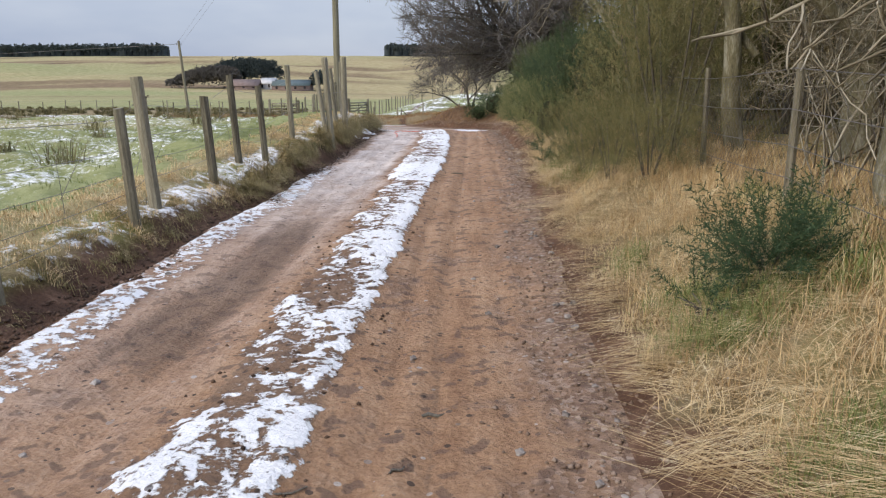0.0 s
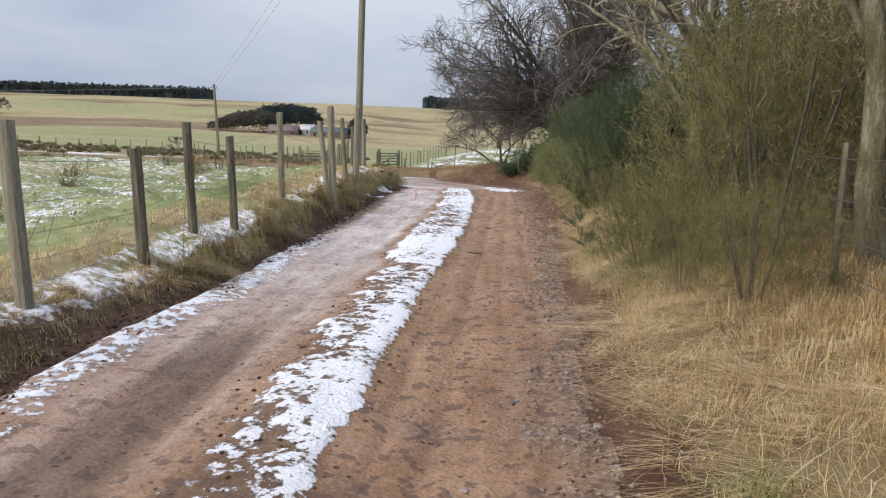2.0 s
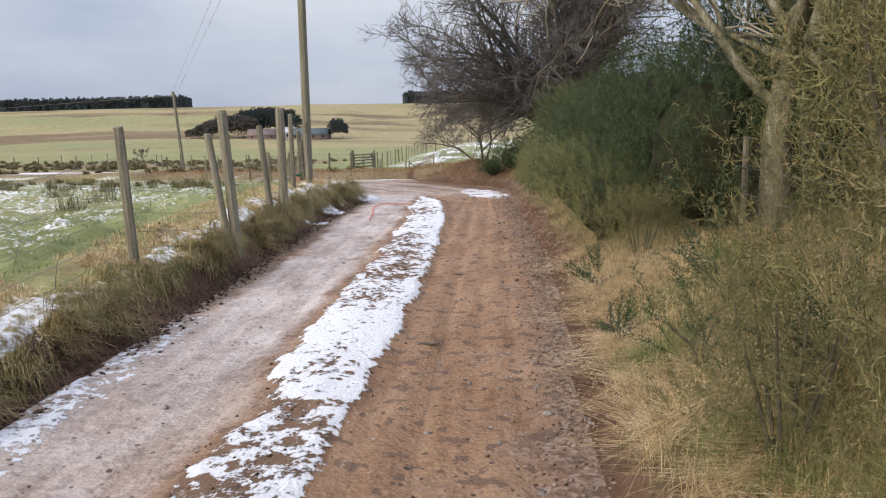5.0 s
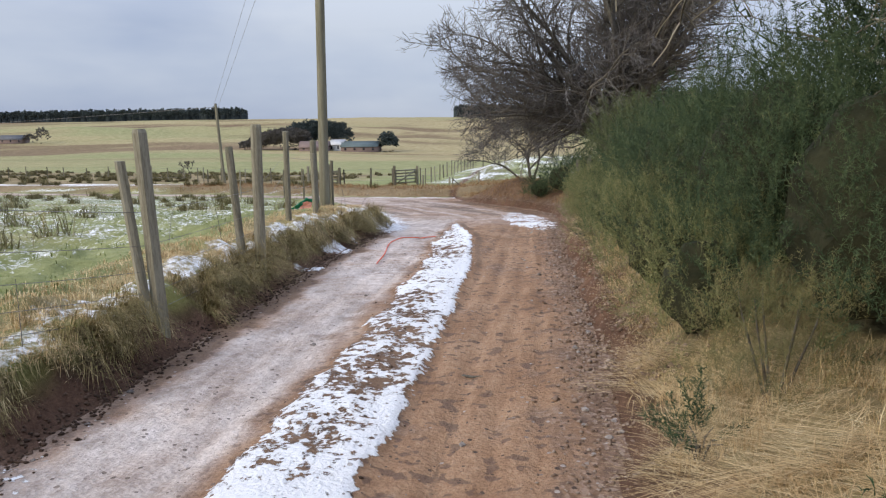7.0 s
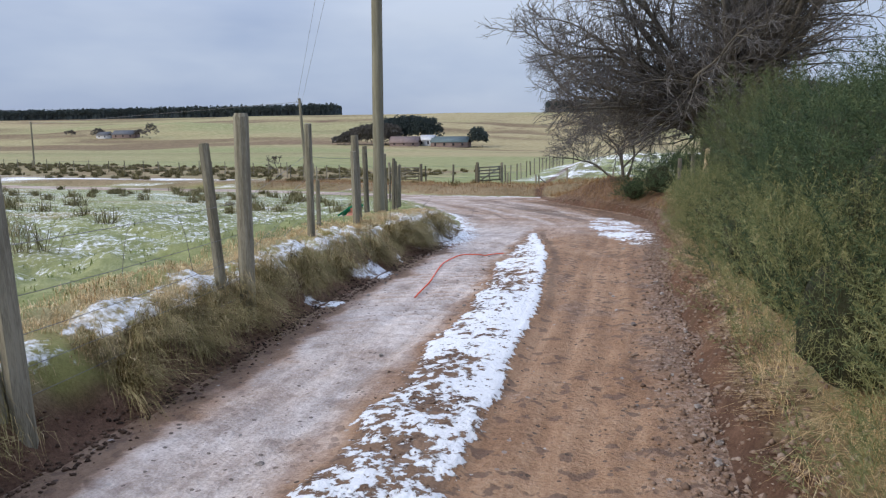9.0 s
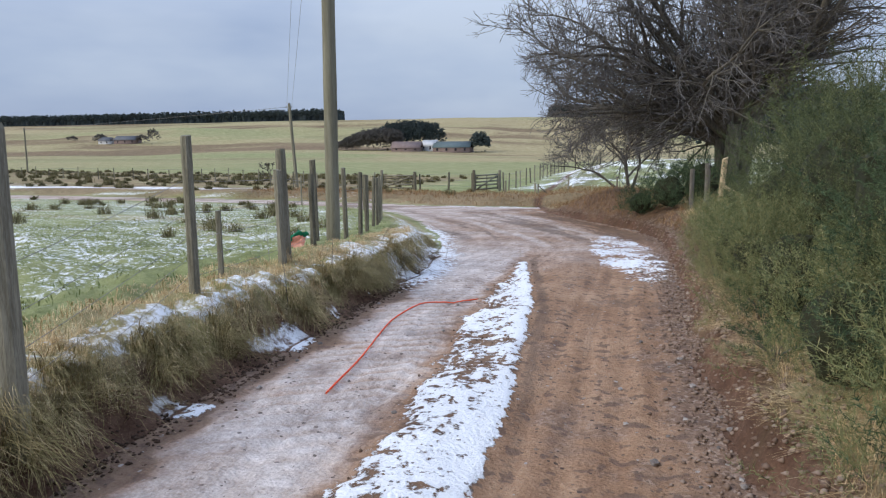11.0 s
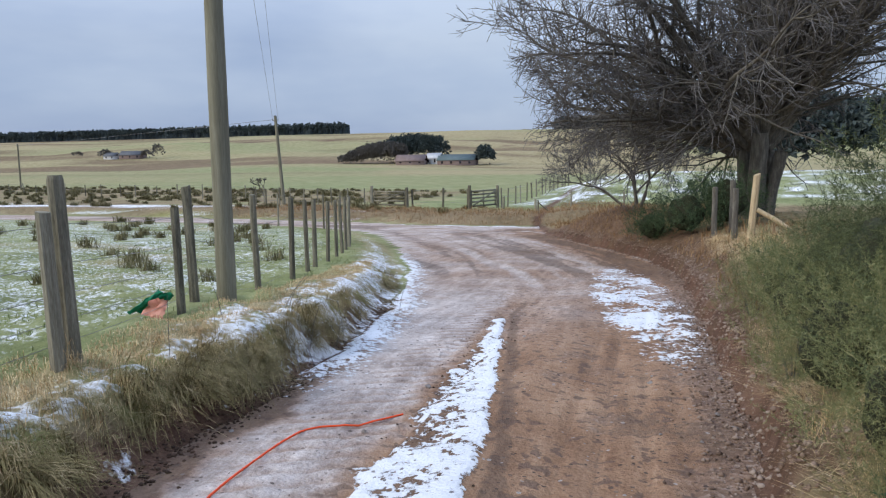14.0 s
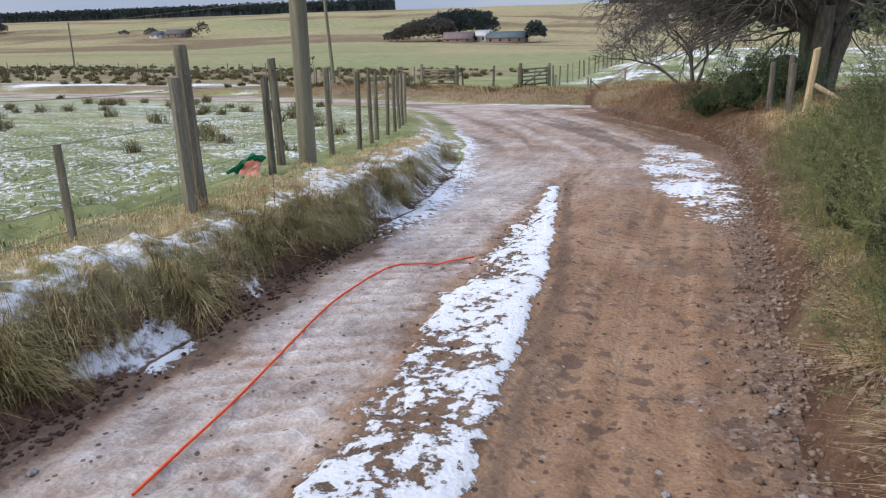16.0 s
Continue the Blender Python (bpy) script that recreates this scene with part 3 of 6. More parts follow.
earth = np.maximum(earth, smooth(-0.2, 0.0, -DR) * smooth(1.7, 0.9, -DR + (n_mid - 0.5)) * smooth(22, 25, GY) * smooth(50, 44, GY) * 0.9)
earth = np.maximum(earth, 0.45 * rushband)
earth = np.maximum(earth, np.where(hillside > 0, 0.7 * smooth(0.51, 0.66, fbm(GX * 0.007, GY * 0.03, 78)), 0) * smooth(200, 300, GY) * smooth(60, -100, GX))
earth = np.maximum(earth, np.maximum(0.55 * rusty, thatch))
hill_lines = np.maximum(smooth(3.5, 1.0, np.abs(GY - 520 - 0.9 * (GX + 60))) * (GX > -100) * (GX < 10), smooth(4, 1.5, np.abs(GY - 560 - 0.25 * (GX + 250))) * (GX > -330) * (GX < -180) * (n_big > 0.42))
earth = np.maximum(earth, hill_lines)
moundm = np.exp(-(((GX + 0.2) / 2.2) ** 2 + ((GY - 42.5) / 3.4) ** 2)) * (DR < 0)
earth = np.maximum(earth, smooth(0.2, 0.5, moundm) * 0.9)
GZ = GZ + np.where(IN, 0.022 * smooth(0.42, 0.62, snow_road), 0.02 * smooth(0.45, 0.65, snow_g) * smooth(60, 30, GY))

lines = sum(smooth(0.055, 0.015, np.abs(GX - c - 0.10 * (fbm(GY * 0.25 + c * 9, GY * 0 + c, 91) - 0.5))) * w for c, w in ((0.10, 0.8), (0.33, 0.9), (0.62, 0.6), (0.86, 0.5), (-1.28, 0.5), (-0.95, 0.5)))
damp = np.clip(lines, 0, 1) * smooth(0.38, 0.6, fbm(GX * 2, GY * 0.6, 92)) * smooth(30, 24, GY) * 0.75
damp = np.maximum(damp, 0.75 * smooth(0.56, 0.68, fbm(GX * 1.7, GY * 1.1, 93)) * smooth(0.1, 0.5, GX) * smooth(12, 18, GY) * smooth(34, 28, GY))
damp = np.maximum(damp, smooth(25, 33, GY) * smooth(0.52, 0.40, fbm(DL * 2.6, GY * 0.10, 67, 5)) * 0.9)
damp = np.maximum(damp, smooth(0.40, 0.16, DL + (n_mid - 0.5) * 0.35) * smooth(9, 14, GY) * smooth(27, 24, GY))
damp = np.maximum(damp, 0.9 * smooth(-0.02, 0.05, GX - strip_r) * smooth(0.24, 0.08, GX - strip_r + (n_mid - 0.5) * 0.2) * smooth(15, 19, GY) * smooth(30, 26, GY))
damp = np.maximum(damp, 0.95 * smooth(0.42, 0.10, np.abs(GX + 1.12 + 0.25 * (n_big - 0.5))) * smooth(10, 6, GY) * smooth(0.25, 0.5, fbm(GX * 1.5, GY * 0.35, 97)))
damp = np.maximum(damp, in_strip * smooth(1.5, 4.0, GY + 4) * 0.9)
moss = (DR < 0) * smooth(0.55, 0.68, fbm(GX * 1.3, GY * 1.3, 95)) * smooth(0.4, 0.8, -DR) * smooth(14, 11, GY) * 0.45
moss = np.maximum(moss, is_left * smooth(0.50, 0.66, fbm(GX * 2.1, GY * 2.1, 96)) * smooth(0.15, 0.3, out) * smooth(0.9, 0.6, out) * 0.6)
road_mask = np.clip(np.stack([snow_road, frost, gravel, damp], -1), 0, 1).reshape(-1, 4).astype(np.float32)
ground_mask = np.clip(np.stack([snow_g, tan, earth, moss], -1), 0, 1).reshape(-1, 4).astype(np.float32)
ny, nx = GX.shape
idx = np.arange(nx * ny).reshape(ny, nx)
quads = np.stack([idx[:-1, :-1], idx[:-1, 1:], idx[1:, 1:], idx[1:, :-1]], -1).reshape(-1, 4)
inq = (IN[:-1, :-1] & IN[:-1, 1:] & IN[1:, 1:] & IN[1:, :-1]).ravel()
allv = np.stack([GX, GY, GZ], -1).reshape(-1, 3)


def sheet(name, sel, mask, material, label, category):
    used, inv = np.unique(quads[sel], return_inverse=True)
    me = mesh_np(name, allv[used], inv.reshape(-1, 4).astype(np.int32), material, True)
    at = me.color_attributes.new("mask", "FLOAT_COLOR", "POINT")
    at.data.foreach_set("color", mask[used].ravel())
    return tagged(new(name, me), label, category, kind="structure")


sheet("ground", ~inq, ground_mask, M_GROUND, "rough green winter pasture and straw verges, dusted with thin snow", "ground")
sheet("road", inq, road_mask, M_TRACK, "rutted red earth farm track with snow along its crown", "road")


def land1(x, y):
    return float(land(np.array([x]), np.array([y]))[0])

# ---------------------------------------------------------------- shapes used by many things
def tube(points, radii, sides=6, cap=True):
    """Vertices and quads of a tapering tube along points."""
    pts = np.asarray(points, float)
    d = np.gradient(pts, axis=0)
    d /= np.linalg.norm(d, axis=1, keepdims=True) + 1e-9
    ref = np.where(np.abs(d[:, 2:3]) > 0.9, np.array([[1.0, 0, 0]]), np.array([[0, 0, 1.0]]))
    u = np.cross(d, ref)
    u /= np.linalg.norm(u, axis=1, keepdims=True) + 1e-9
    v = np.cross(d, u)
    ang = np.arange(sides) * 2 * np.pi / sides
    ring = np.cos(ang)[None, :, None] * u[:, None] + np.sin(ang)[None, :, None] * v[:, None]
    verts = (pts[:, None] + ring * np.asarray(radii, float)[:, None, None]).reshape(-1, 3)
    k = len(pts)
    i = np.arange(k - 1)[:, None] * sides
    j = np.arange(sides)[None, :]
    j2 = (j + 1) % sides
    quads = np.stack([i + j, i + j2, i + sides + j2, i + sides + j], -1).reshape(-1, 4)
    if cap and sides == 4:
        quads = np.concatenate([quads, [[3, 2, 1, 0]], [[(k - 1) * 4 + q for q in range(4)]]])
    return verts, quads


def join_tubes(tubes):
    vs, fs, n = [], [], 0
    for v, f in tubes:
        vs.append(v)
        fs.append(f + n)
        n += len(v)
    return np.concatenate(vs), np.concatenate(fs)


def blades(base, lean, height, width, seed=0, bend=0.5):
    """Many grass blades: base (N,3), lean (N,2) sideways reach in parts of the height."""
    r = np.random.default_rng(seed)
    n = len(base)
    h = np.asarray(height) * np.ones(n)
    w = np.asarray(width) * np.ones(n)
    a = r.uniform(0, 2 * np.pi, n)
    side = np.stack([np.cos(a), np.sin(a), np.zeros(n)], 1) * w[:, None] / 2
    reach = np.concatenate([lean * h[:, None], np.zeros((n, 1))], 1)
    up = np.zeros((n, 3))
    up[:, 2] = h * np.sqrt(np.clip(1 - (lean ** 2).sum(1) * 0.6, 0.08, 1))
    mid = base + reach * 0.32 + up * (0.5 + 0.25 * bend)
    tip = base + reach + up * (1 - bend * 0.55)
    v = np.stack([base - side, base + side, mid + side * 0.8, mid - side * 0.8, tip], 1).reshape(-1, 3)
    i = np.arange(n)[:, None] * 5
    return v, [i + np.array([[0, 1, 2, 3]]), i + np.array([[3, 2, 4]])]


def curled(base, lean, height, width, seed):
    """Grass blades that rise, arch over and lie down again."""
    r = np.random.default_rng(seed)
    n = len(base)
    a = np.arctan2(lean[:, 1], lean[:, 0]) + np.pi / 2 + r.normal(0, 0.5, n)
    side = np.stack([np.cos(a), np.sin(a), np.zeros(n)], 1) * (width / 2)
    reach = np.concatenate([lean * height[:, None], np.zeros((n, 1))], 1)
    up = np.array([[0, 0, 1.0]]) * (height * np.clip(1.05 - 0.55 * np.hypot(lean[:, 0], lean[:, 1]), 0.12, 1))[:, None]
    m1 = base + reach * 0.22 + up * 0.6
    m2 = base + reach * 0.62 + up * r.uniform(0.65, 0.95, n)[:, None]
    tip = base + reach * 1.05 + up * r.uniform(0.1, 0.75, n)[:, None] + r.normal(0, 0.012, (n, 3))
    v = np.stack([base - side, base + side, m1 + side, m1 - side, m2 + side * 0.7, m2 - side * 0.7, tip], 1).reshape(-1, 3)
    i = np.arange(n)[:, None] * 7
    return v, [np.concatenate([i + np.array([[0, 1, 2, 3]]), i + np.array([[3, 2, 4, 5]])]), i + np.array([[5, 4, 6]])]


def hanging(base, length, width, seed):
    """Blades of turf that spill over an edge towards +x and hang down."""
    r = np.random.default_rng(seed)
    n = len(base)
    a = r.normal(0, 1.0, n)
    out = np.stack([np.cos(a), np.sin(a), np.zeros(n)], 1)
    side = np.stack([-np.sin(a), np.cos(a), np.zeros(n)], 1) * width / 2
    fall = r.uniform(0.35, 1.0, n)[:, None]
    h = np.asarray(length)[:, None]
    mid = base + out * h * 0.38 + np.array([[0, 0, 1.0]]) * h * r.uniform(0.0, 0.14, n)[:, None]
    tip = base + out * h * r.uniform(0.45, 0.8, n)[:, None] - np.array([[0, 0, 1.0]]) * h * fall * 0.75
    v = np.stack([base - side, base + side, mid + side, mid - side, tip], 1).reshape(-1, 3)
    i = np.arange(n)[:, None] * 5
    return v, [i + np.array([[0, 1, 2, 3]]), i + np.array([[3, 2, 4]])]


def stuff(name, v, f, material, label, category):
    return tagged(new(name, mesh_np(name, v, f, material)), label, category, kind="stuff")


def post_mesh(height, wide, round_top=True, sides=8, seed=0, cut=0.0):
    """A rough stake or post: uneven section, chamfered top."""
    r = random.Random(seed)
    bm = bmesh.new()
    rings, zs = [], [-0.12, 0.0, height * 0.3, height * 0.65, height - 0.03, height]
    scale = [1.05, 1.04, 1.0, 0.98, 0.96, 0.82 if round_top else 0.94]
    prof = [1 + r.uniform(-0.07, 0.07) for _ in range(sides)]
    for z, s in zip(zs, scale):
        ring = []
        for k in range(sides):
            a = 2 * math.pi * (k + 0.5) / sides
            rad = wide / 2 * s * prof[k] * (1 + r.uniform(-0.03, 0.03))
            x, y = rad * math.cos(a), rad * math.sin(a)
            ring.append(bm.verts.new((x, y, z + (cut * x if z == height else 0))))
        rings.append(ring)
    for r0, r1 in zip(rings, rings[1:]):
        for k in range(sides):
            bm.faces.new((r0[k], r0[(k + 1) % sides], r1[(k + 1) % sides], r1[k]))
    bm.faces.new(rings[-1])
    return bm


def wire_part(points, radius, parent, sag=0.0, name="wire"):
    pts = []
    for p, q in zip(points, points[1:]):
        for k in range(6):
            t = k / 6
            pts.append((p[0] + (q[0] - p[0]) * t, p[1] + (q[1] - p[1]) * t, p[2] + (q[2] - p[2]) * t - sag * 4 * t * (1 - t)))
    pts.append(points[-1])
    v, f = tube(pts, [radius] * len(pts), 4)
    return part(name, mesh_np(name, v, f), M_WIRE, parent)


# ---------------------------------------------------------------- roadside fence on the bank
roadside = empty("roadside_fence", pose(0, 0, 0), "weathered wooden post and wire fence along a grassy bank", "fence")
# x, y, foot height, top height, width, lean east, lean north
POSTS = [
    (-2.12, 4.30, 0.30, 1.20, 0.115, -0.05, 0.02),
    (-2.19, 6.15, 0.27, 1.09, 0.085, -0.05, 0.0), (-2.29, 6.75, 0.28, 1.33, 0.10, -0.06, 0.01),
    (-2.27, 8.15, 0.32, 1.14, 0.09, -0.05, 0.0), (-2.35, 9.25, 0.33, 1.36, 0.09, -0.05, 0.0),
    (-2.24, 10.0, 0.36, 1.24, 0.085, -0.05, 0.0), (-2.40, 12.1, 0.42, 1.54, 0.085, -0.03, 0.0),
    (-2.19, 13.76, 0.49, 1.48, 0.085, -0.13, 0.02), (-2.115, 13.83, 0.50, 1.71, 0.115, -0.05, 0.0),
    (-2.46, 16.18, 0.53, 1.56, 0.09, -0.08, 0.0), (-2.295, 16.30, 0.55, 1.80, 0.125, 0.01, 0.0),
    (-2.75, 18.50, 0.52, 1.76, 0.085, 0.0, 0.0), (-2.96, 20.38, 0.50, 1.42, 0.095, -0.02, 0.0),
    (-3.00, 20.54, 0.50, 1.64, 0.11, -0.02, 0.0), (-3.64, 22.55, 0.36, 1.28, 0.08, -0.02, 0.02),
    (-3.82, 23.02, 0.33, 1.46, 0.095, -0.02, 0.0), (-4.02, 24.60, 0.26, 1.29, 0.085, -0.02, 0.0),
    (-4.45, 26.3, 0.12, 1.15, 0.08, 0.02, 0.0), (-4.75, 27.4, 0.02, 1.05, 0.075, -0.01, 0.0), (-5.25, 28.7, -0.1, 0.98, 0.085, 0.01, 0.0),
    (-5.60, 30.0, -0.2, 0.85, 0.075, 0.03, 0.0), (-5.95, 31.2, -0.3, 0.8, 0.075, 0.0, 0.0), (-6.30, 32.3, -0.4, 0.75, 0.08, -0.03, 0.0),
    (-6.65, 33.3, -0.45, 0.75, 0.08, 0.0, 0.0), (-6.95, 34.2, -0.5, 0.70, 0.095, 0.02, 0.0),
    (-7.7, 36.0, -0.6, 0.55, 0.08, 0.0, 0.0), (-8.7, 38.2, -0.7, 0.5, 0.08, 0.02, 0.0), (-10.2, 41.0, -0.8, 0.4, 0.08, 0.0, 0.0),
    (-12.2, 43.8, -0.95, 0.25, 0.08, 0.0, 0.0), (-15.5, 46.0, -1.0, 0.15, 0.08, 0.0, 0.0),
]
line = []
for k, (x, y, z0, z1, w, lx, ly) in enumerate(POSTS):
    foot_z = land1(x, y)
    ob = part("post", post_mesh(z1 - foot_z, w, w > 0.1, 8 if w < 0.1 else 10, k, 0.15 if w < 0.1 else 0), M_POST, roadside)
    ob.matrix_basis = Matrix.Translation((x, y, foot_z)) @ Euler((-ly, lx, 0)).to_matrix().to_4x4() @ Matrix.Rotation(k * 1.3, 4, "Z")
    if k != 7 and k != 9:
        line.append((x, y, foot_z, z1 - foot_z, lx))
for frac in (0.12, 0.27, 0.44, 0.64, 0.9):
    wire_part([(x + lx * h * frac - 0.05, y, z + max(0.08, min(h, 1.0) * frac)) for x, y, z, h, lx in line], 0.0022, roadside, 0.012)

# ---------------------------------------------------------------- poles and overhead line
def utility_pole(x, y, top, r0, r1, lean, label):
    z = land1(x, y)
    ob = empty("utility_pole", pose(x, y, z), label, "utility pole", "poles of the overhead line")
    k = 14
    pts = [(lean[0] * t, lean[1] * t, -0.3 + (top - z + 0.3) * t) for t in np.linspace(0, 1, k)]
    rad = np.linspace(r0, r1, k) * (1 + 0.02 * np.sin(np.arange(k) * 2.1))
    v, f = tube(pts, rad, 16)
    part("pole", mesh_np("pole", v, f, None, True), M_POLE, ob)
    v, f = tube([(lean[0], lean[1], top - z - 0.02), (lean[0], lean[1], top - z + 0.05)], [r1 * 1.25, r1 * 0.5], 12)
    part("cap", mesh_np("cap", v, f), M_WIRE, ob, "grey metal cap")
    for s in (-1, 1):
        v, f = tube([(lean[0] + s * r1, lean[1], top - z - 0.3), (lean[0] + s * (r1 + 0.12), lean[1], top - z - 0.3), (lean[0] + s * (r1 + 0.12), lean[1], top - z - 0.18)], [0.02, 0.02, 0.035], 6)
        part("insulator", mesh_np("insulator", v, f), M_WIRE, ob, "small ceramic insulator on a bracket")
    return ob


utility_pole(-3.78, 23.53, 8.6, 0.105, 0.085, (0.06, 0.05), "tall weathered grey wooden pole on the grassy bank")
utility_pole(-23.8, 62.0, 4.64, 0.13, 0.10, (-0.40, 0.0), "slim leaning wooden pole in the pasture")
utility_pole(-97.0, 110.0, 4.7, 0.15, 0.12, (0.1, 0.0), "distant wooden pole beyond the field fence")
cable = empty("overhead_cable", pose(0, 0, 0), "thin overhead cables slung between wooden poles", "cable")
for s in (-0.2, 0.2):
    wire_part([(-3.72 + s, 23.55, 8.3), (-24.2 + s, 62.0, 4.4)], 0.006, cable, 0.02, "cable")
    wire_part([(-24.2 + s, 62.0, 4.4), (-97 + s, 110.0, 4.4)], 0.007, cable, 0.05, "cable")

# ---------------------------------------------------------------- fence, gates and posts round the bend
def stake(x, y, h, w, parent, seed, lean=0.0):
    z = land1(x, y)
    ob = part("post", post_mesh(h, w, False, 6, seed), M_POST, parent)
    ob.matrix_basis = Matrix.Translation((x, y, z)) @ Euler((0, lean, seed)).to_matrix().to_4x4()
    return (x, y, z)


def stake_fence(name, line, gap, h, w, label, wires=(0.25, 0.55, 0.9), seed=0, wr=0.006):
    fence = empty(name, pose(0, 0, 0), label, "fence")
    r = random.Random(seed)
    feet = []
    for (x0, y0), (x1, y1) in zip(line, line[1:]):
        n = max(1, round(math.hypot(x1 - x0, y1 - y0) / gap))
        for k in range(n):
            t = (k + r.uniform(-0.15, 0.15) * (k > 0)) / n
            feet.append(stake(x0 + (x1 - x0) * t, y0 + (y1 - y0) * t, h * r.uniform(0.88, 1.1), w * r.uniform(0.85, 1.2), fence, k + seed, r.uniform(-0.05, 0.05)))
    feet.append(stake(*line[-1], h, w, fence, seed + 99))
    for fr in wires:
        wire_part([(x, y, z + h * fr) for x, y, z in feet], wr, fence)
    return fence


stake_fence("field_fence", [(-130, 97), (-90, 90), (-42, 75), (-26.5, 64)], 3.2, 1.25, 0.10, "long post and wire fence across the rushy pasture", seed=3)
stake_fence("lane_fence", [(-26, 62), (-21, 59.5), (-16.2, 58.2)], 1.3, 1.2, 0.09, "weathered stakes and wire beside the lane", seed=8)
stake_fence("bend_fence", [(-13.0, 58), (-11.2, 58.4), (-9.3, 57.0)], 1.6, 1.15, 0.12, "short post and wire fence between two gates", seed=9)
stake_fence("meadow_fence", [(-7.6, 58.5), (-7.3, 66), (-7.0, 76), (-6.5, 86), (-2, 93), (8, 99)], 2.0, 1.2, 0.10, "close row of stakes climbing a green meadow", seed=12)
stake_fence("track_end_fence", [(-7.2, 57), (-5.3, 56.6), (-3.3, 56.2), (-0.5, 56.0)], 2.0, 0.8, 0.12, "low stakes behind dead grass at the bend", seed=15)


def field_gate(a, b, height, label):
    """A five-barred wooden gate between two posts."""
    ax, ay = a
    bx, by = b
    length, ang = math.hypot(bx - ax, by - ay), math.atan2(by - ay, bx - ax)
    z = (land1(ax, ay) + land1(bx, by)) / 2
    gate = empty("field_gate", Matrix.Translation((ax, ay, z)) @ Matrix.Rotation(ang, 4, "Z"), label, "gate", "field gates")

    def bar(name, p, q, w, d):
        dirn = np.array(q, float) - np.array(p, float)
        dirn /= np.linalg.norm(dirn)
        up = np.array([0, 1.0, 0])
        sd = np.cross(dirn, up)
        ring = [sd * w / 2 + up * d / 2, -sd * w / 2 + up * d / 2, -sd * w / 2 - up * d / 2, sd * w / 2 - up * d / 2]
        v = np.array([np.array(p) + c for c in ring] + [np.array(q) + c for c in ring])
        f = np.array([[0, 1, 5, 4], [1, 2, 6, 5], [2, 3, 7, 6], [3, 0, 4, 7], [3, 2, 1, 0], [4, 5, 6, 7]])
        part(name, mesh_np(name, v, f), M_POST, gate)

    for k in range(5):
        hz = 0.18 + (height - 0.25) * (k / 4) ** 0.9
        bar("rail", (0.05, 0, hz), (length - 0.05, 0, hz), 0.09, 0.03)
    for xx in (0.08, length / 2, length - 0.08):
        bar("upright", (xx, 0.032, 0.1), (xx, 0.032, height), 0.09, 0.03)
    bar("brace", (0.1, -0.032, 0.2), (length - 0.1, -0.032, height - 0.1), 0.08, 0.028)
    for xx, hh in ((-0.12, height + 0.3), (length + 0.12, height + 0.22)):
        ob = part("gate_post", post_mesh(hh, 0.2, True, 8, 5), M_POST, gate)
        ob.location = (xx, 0, -0.02)


field_gate((-15.6, 58.2), (-13.4, 57.8), 1.05, "closed grey five-barred wooden field gate")
field_gate((-8.95, 56.3), (-7.9, 58.4), 1.1, "grey five-barred wooden gate standing half open")

# ---------------------------------------------------------------- bare trees
def grow_tree(seed, starts, depth, spread, lift, droop, keep_in=99.0, twig_len=0.5, min_r=0.004, shrink=0.72, kids=(2, 3)):
    """Tubes of a leafless tree. starts: (point, direction, length, radius)."""
    r = random.Random(seed)
    limbs, twigs = [], []

    def grow(p, d, length, rad, level):
        k = 5 if level < 3 else (4 if level < 6 else 2)
        pts, dd = [Vector(p)], Vector(d).normalized()
        for i in range(k):
            wob = Vector((r.uniform(-1, 1), r.uniform(-1, 1), r.uniform(-1, 1))) * 0.22
            pull = Vector((0, 0, lift if level < 3 else (lift * 0.3 - droop)))
            dd = (dd + wob + pull * 0.25).normalized()
            if pts[-1].x < -keep_in:
                dd = (dd + Vector((0.16 if keep_in > 1 else 0.4, 0, 0.10))).normalized()
            pts.append(pts[-1] + dd * length / k)
        end = rad * 0.62
        (limbs if rad > 0.018 else twigs).append(tube([tuple(q) for q in pts], np.linspace(rad, max(end, min_r), k + 1), 8 if rad > 0.06 else (5 if rad > 0.018 else 3), False))
        if level >= depth:
            return
        n = r.randint(*kids) + (1 if level > 1 else 0)
        for j in range(n):
            t = 1.0 if j == 0 else r.uniform(0.35, 1.0)
            q = pts[min(k, max(1, round(t * k)))]
            axis = Vector((r.uniform(-1, 1), r.uniform(-1, 1), r.uniform(-0.6, 0.8)))
            nd = (dd + axis.normalized() * spread * (0.55 if j == 0 else 1.0)).normalized()
            grow(q, nd, length * shrink * r.uniform(0.8, 1.2), max(min_r, rad * (0.68 if j == 0 else r.uniform(0.42, 0.6))), level + 1)

    for p, d, length, rad in starts:
        grow(p, d, length, rad, 0)
    return limbs, twigs


def bare_tree(name, x, y, starts, label, seed, depth=6, spread=0.75, lift=0.25, droop=0.12, bark=None, twig=None, **more):
    z = land1(x, y)
    tree = empty(name, pose(x, y, z), label, "tree")
    limbs, twigs = grow_tree(seed, starts, depth, spread, lift, droop, **more)
    v, f = join_tubes(limbs)
    part("trunk", mesh_np("trunk", v, f, None, True), bark or M_BARK, tree)
    if twigs:
        v, f = join_tubes(twigs)
        part("crown", mesh_np("crown", v, f), twig or M_TWIG, tree, "dense fine bare twigs")
    return tree


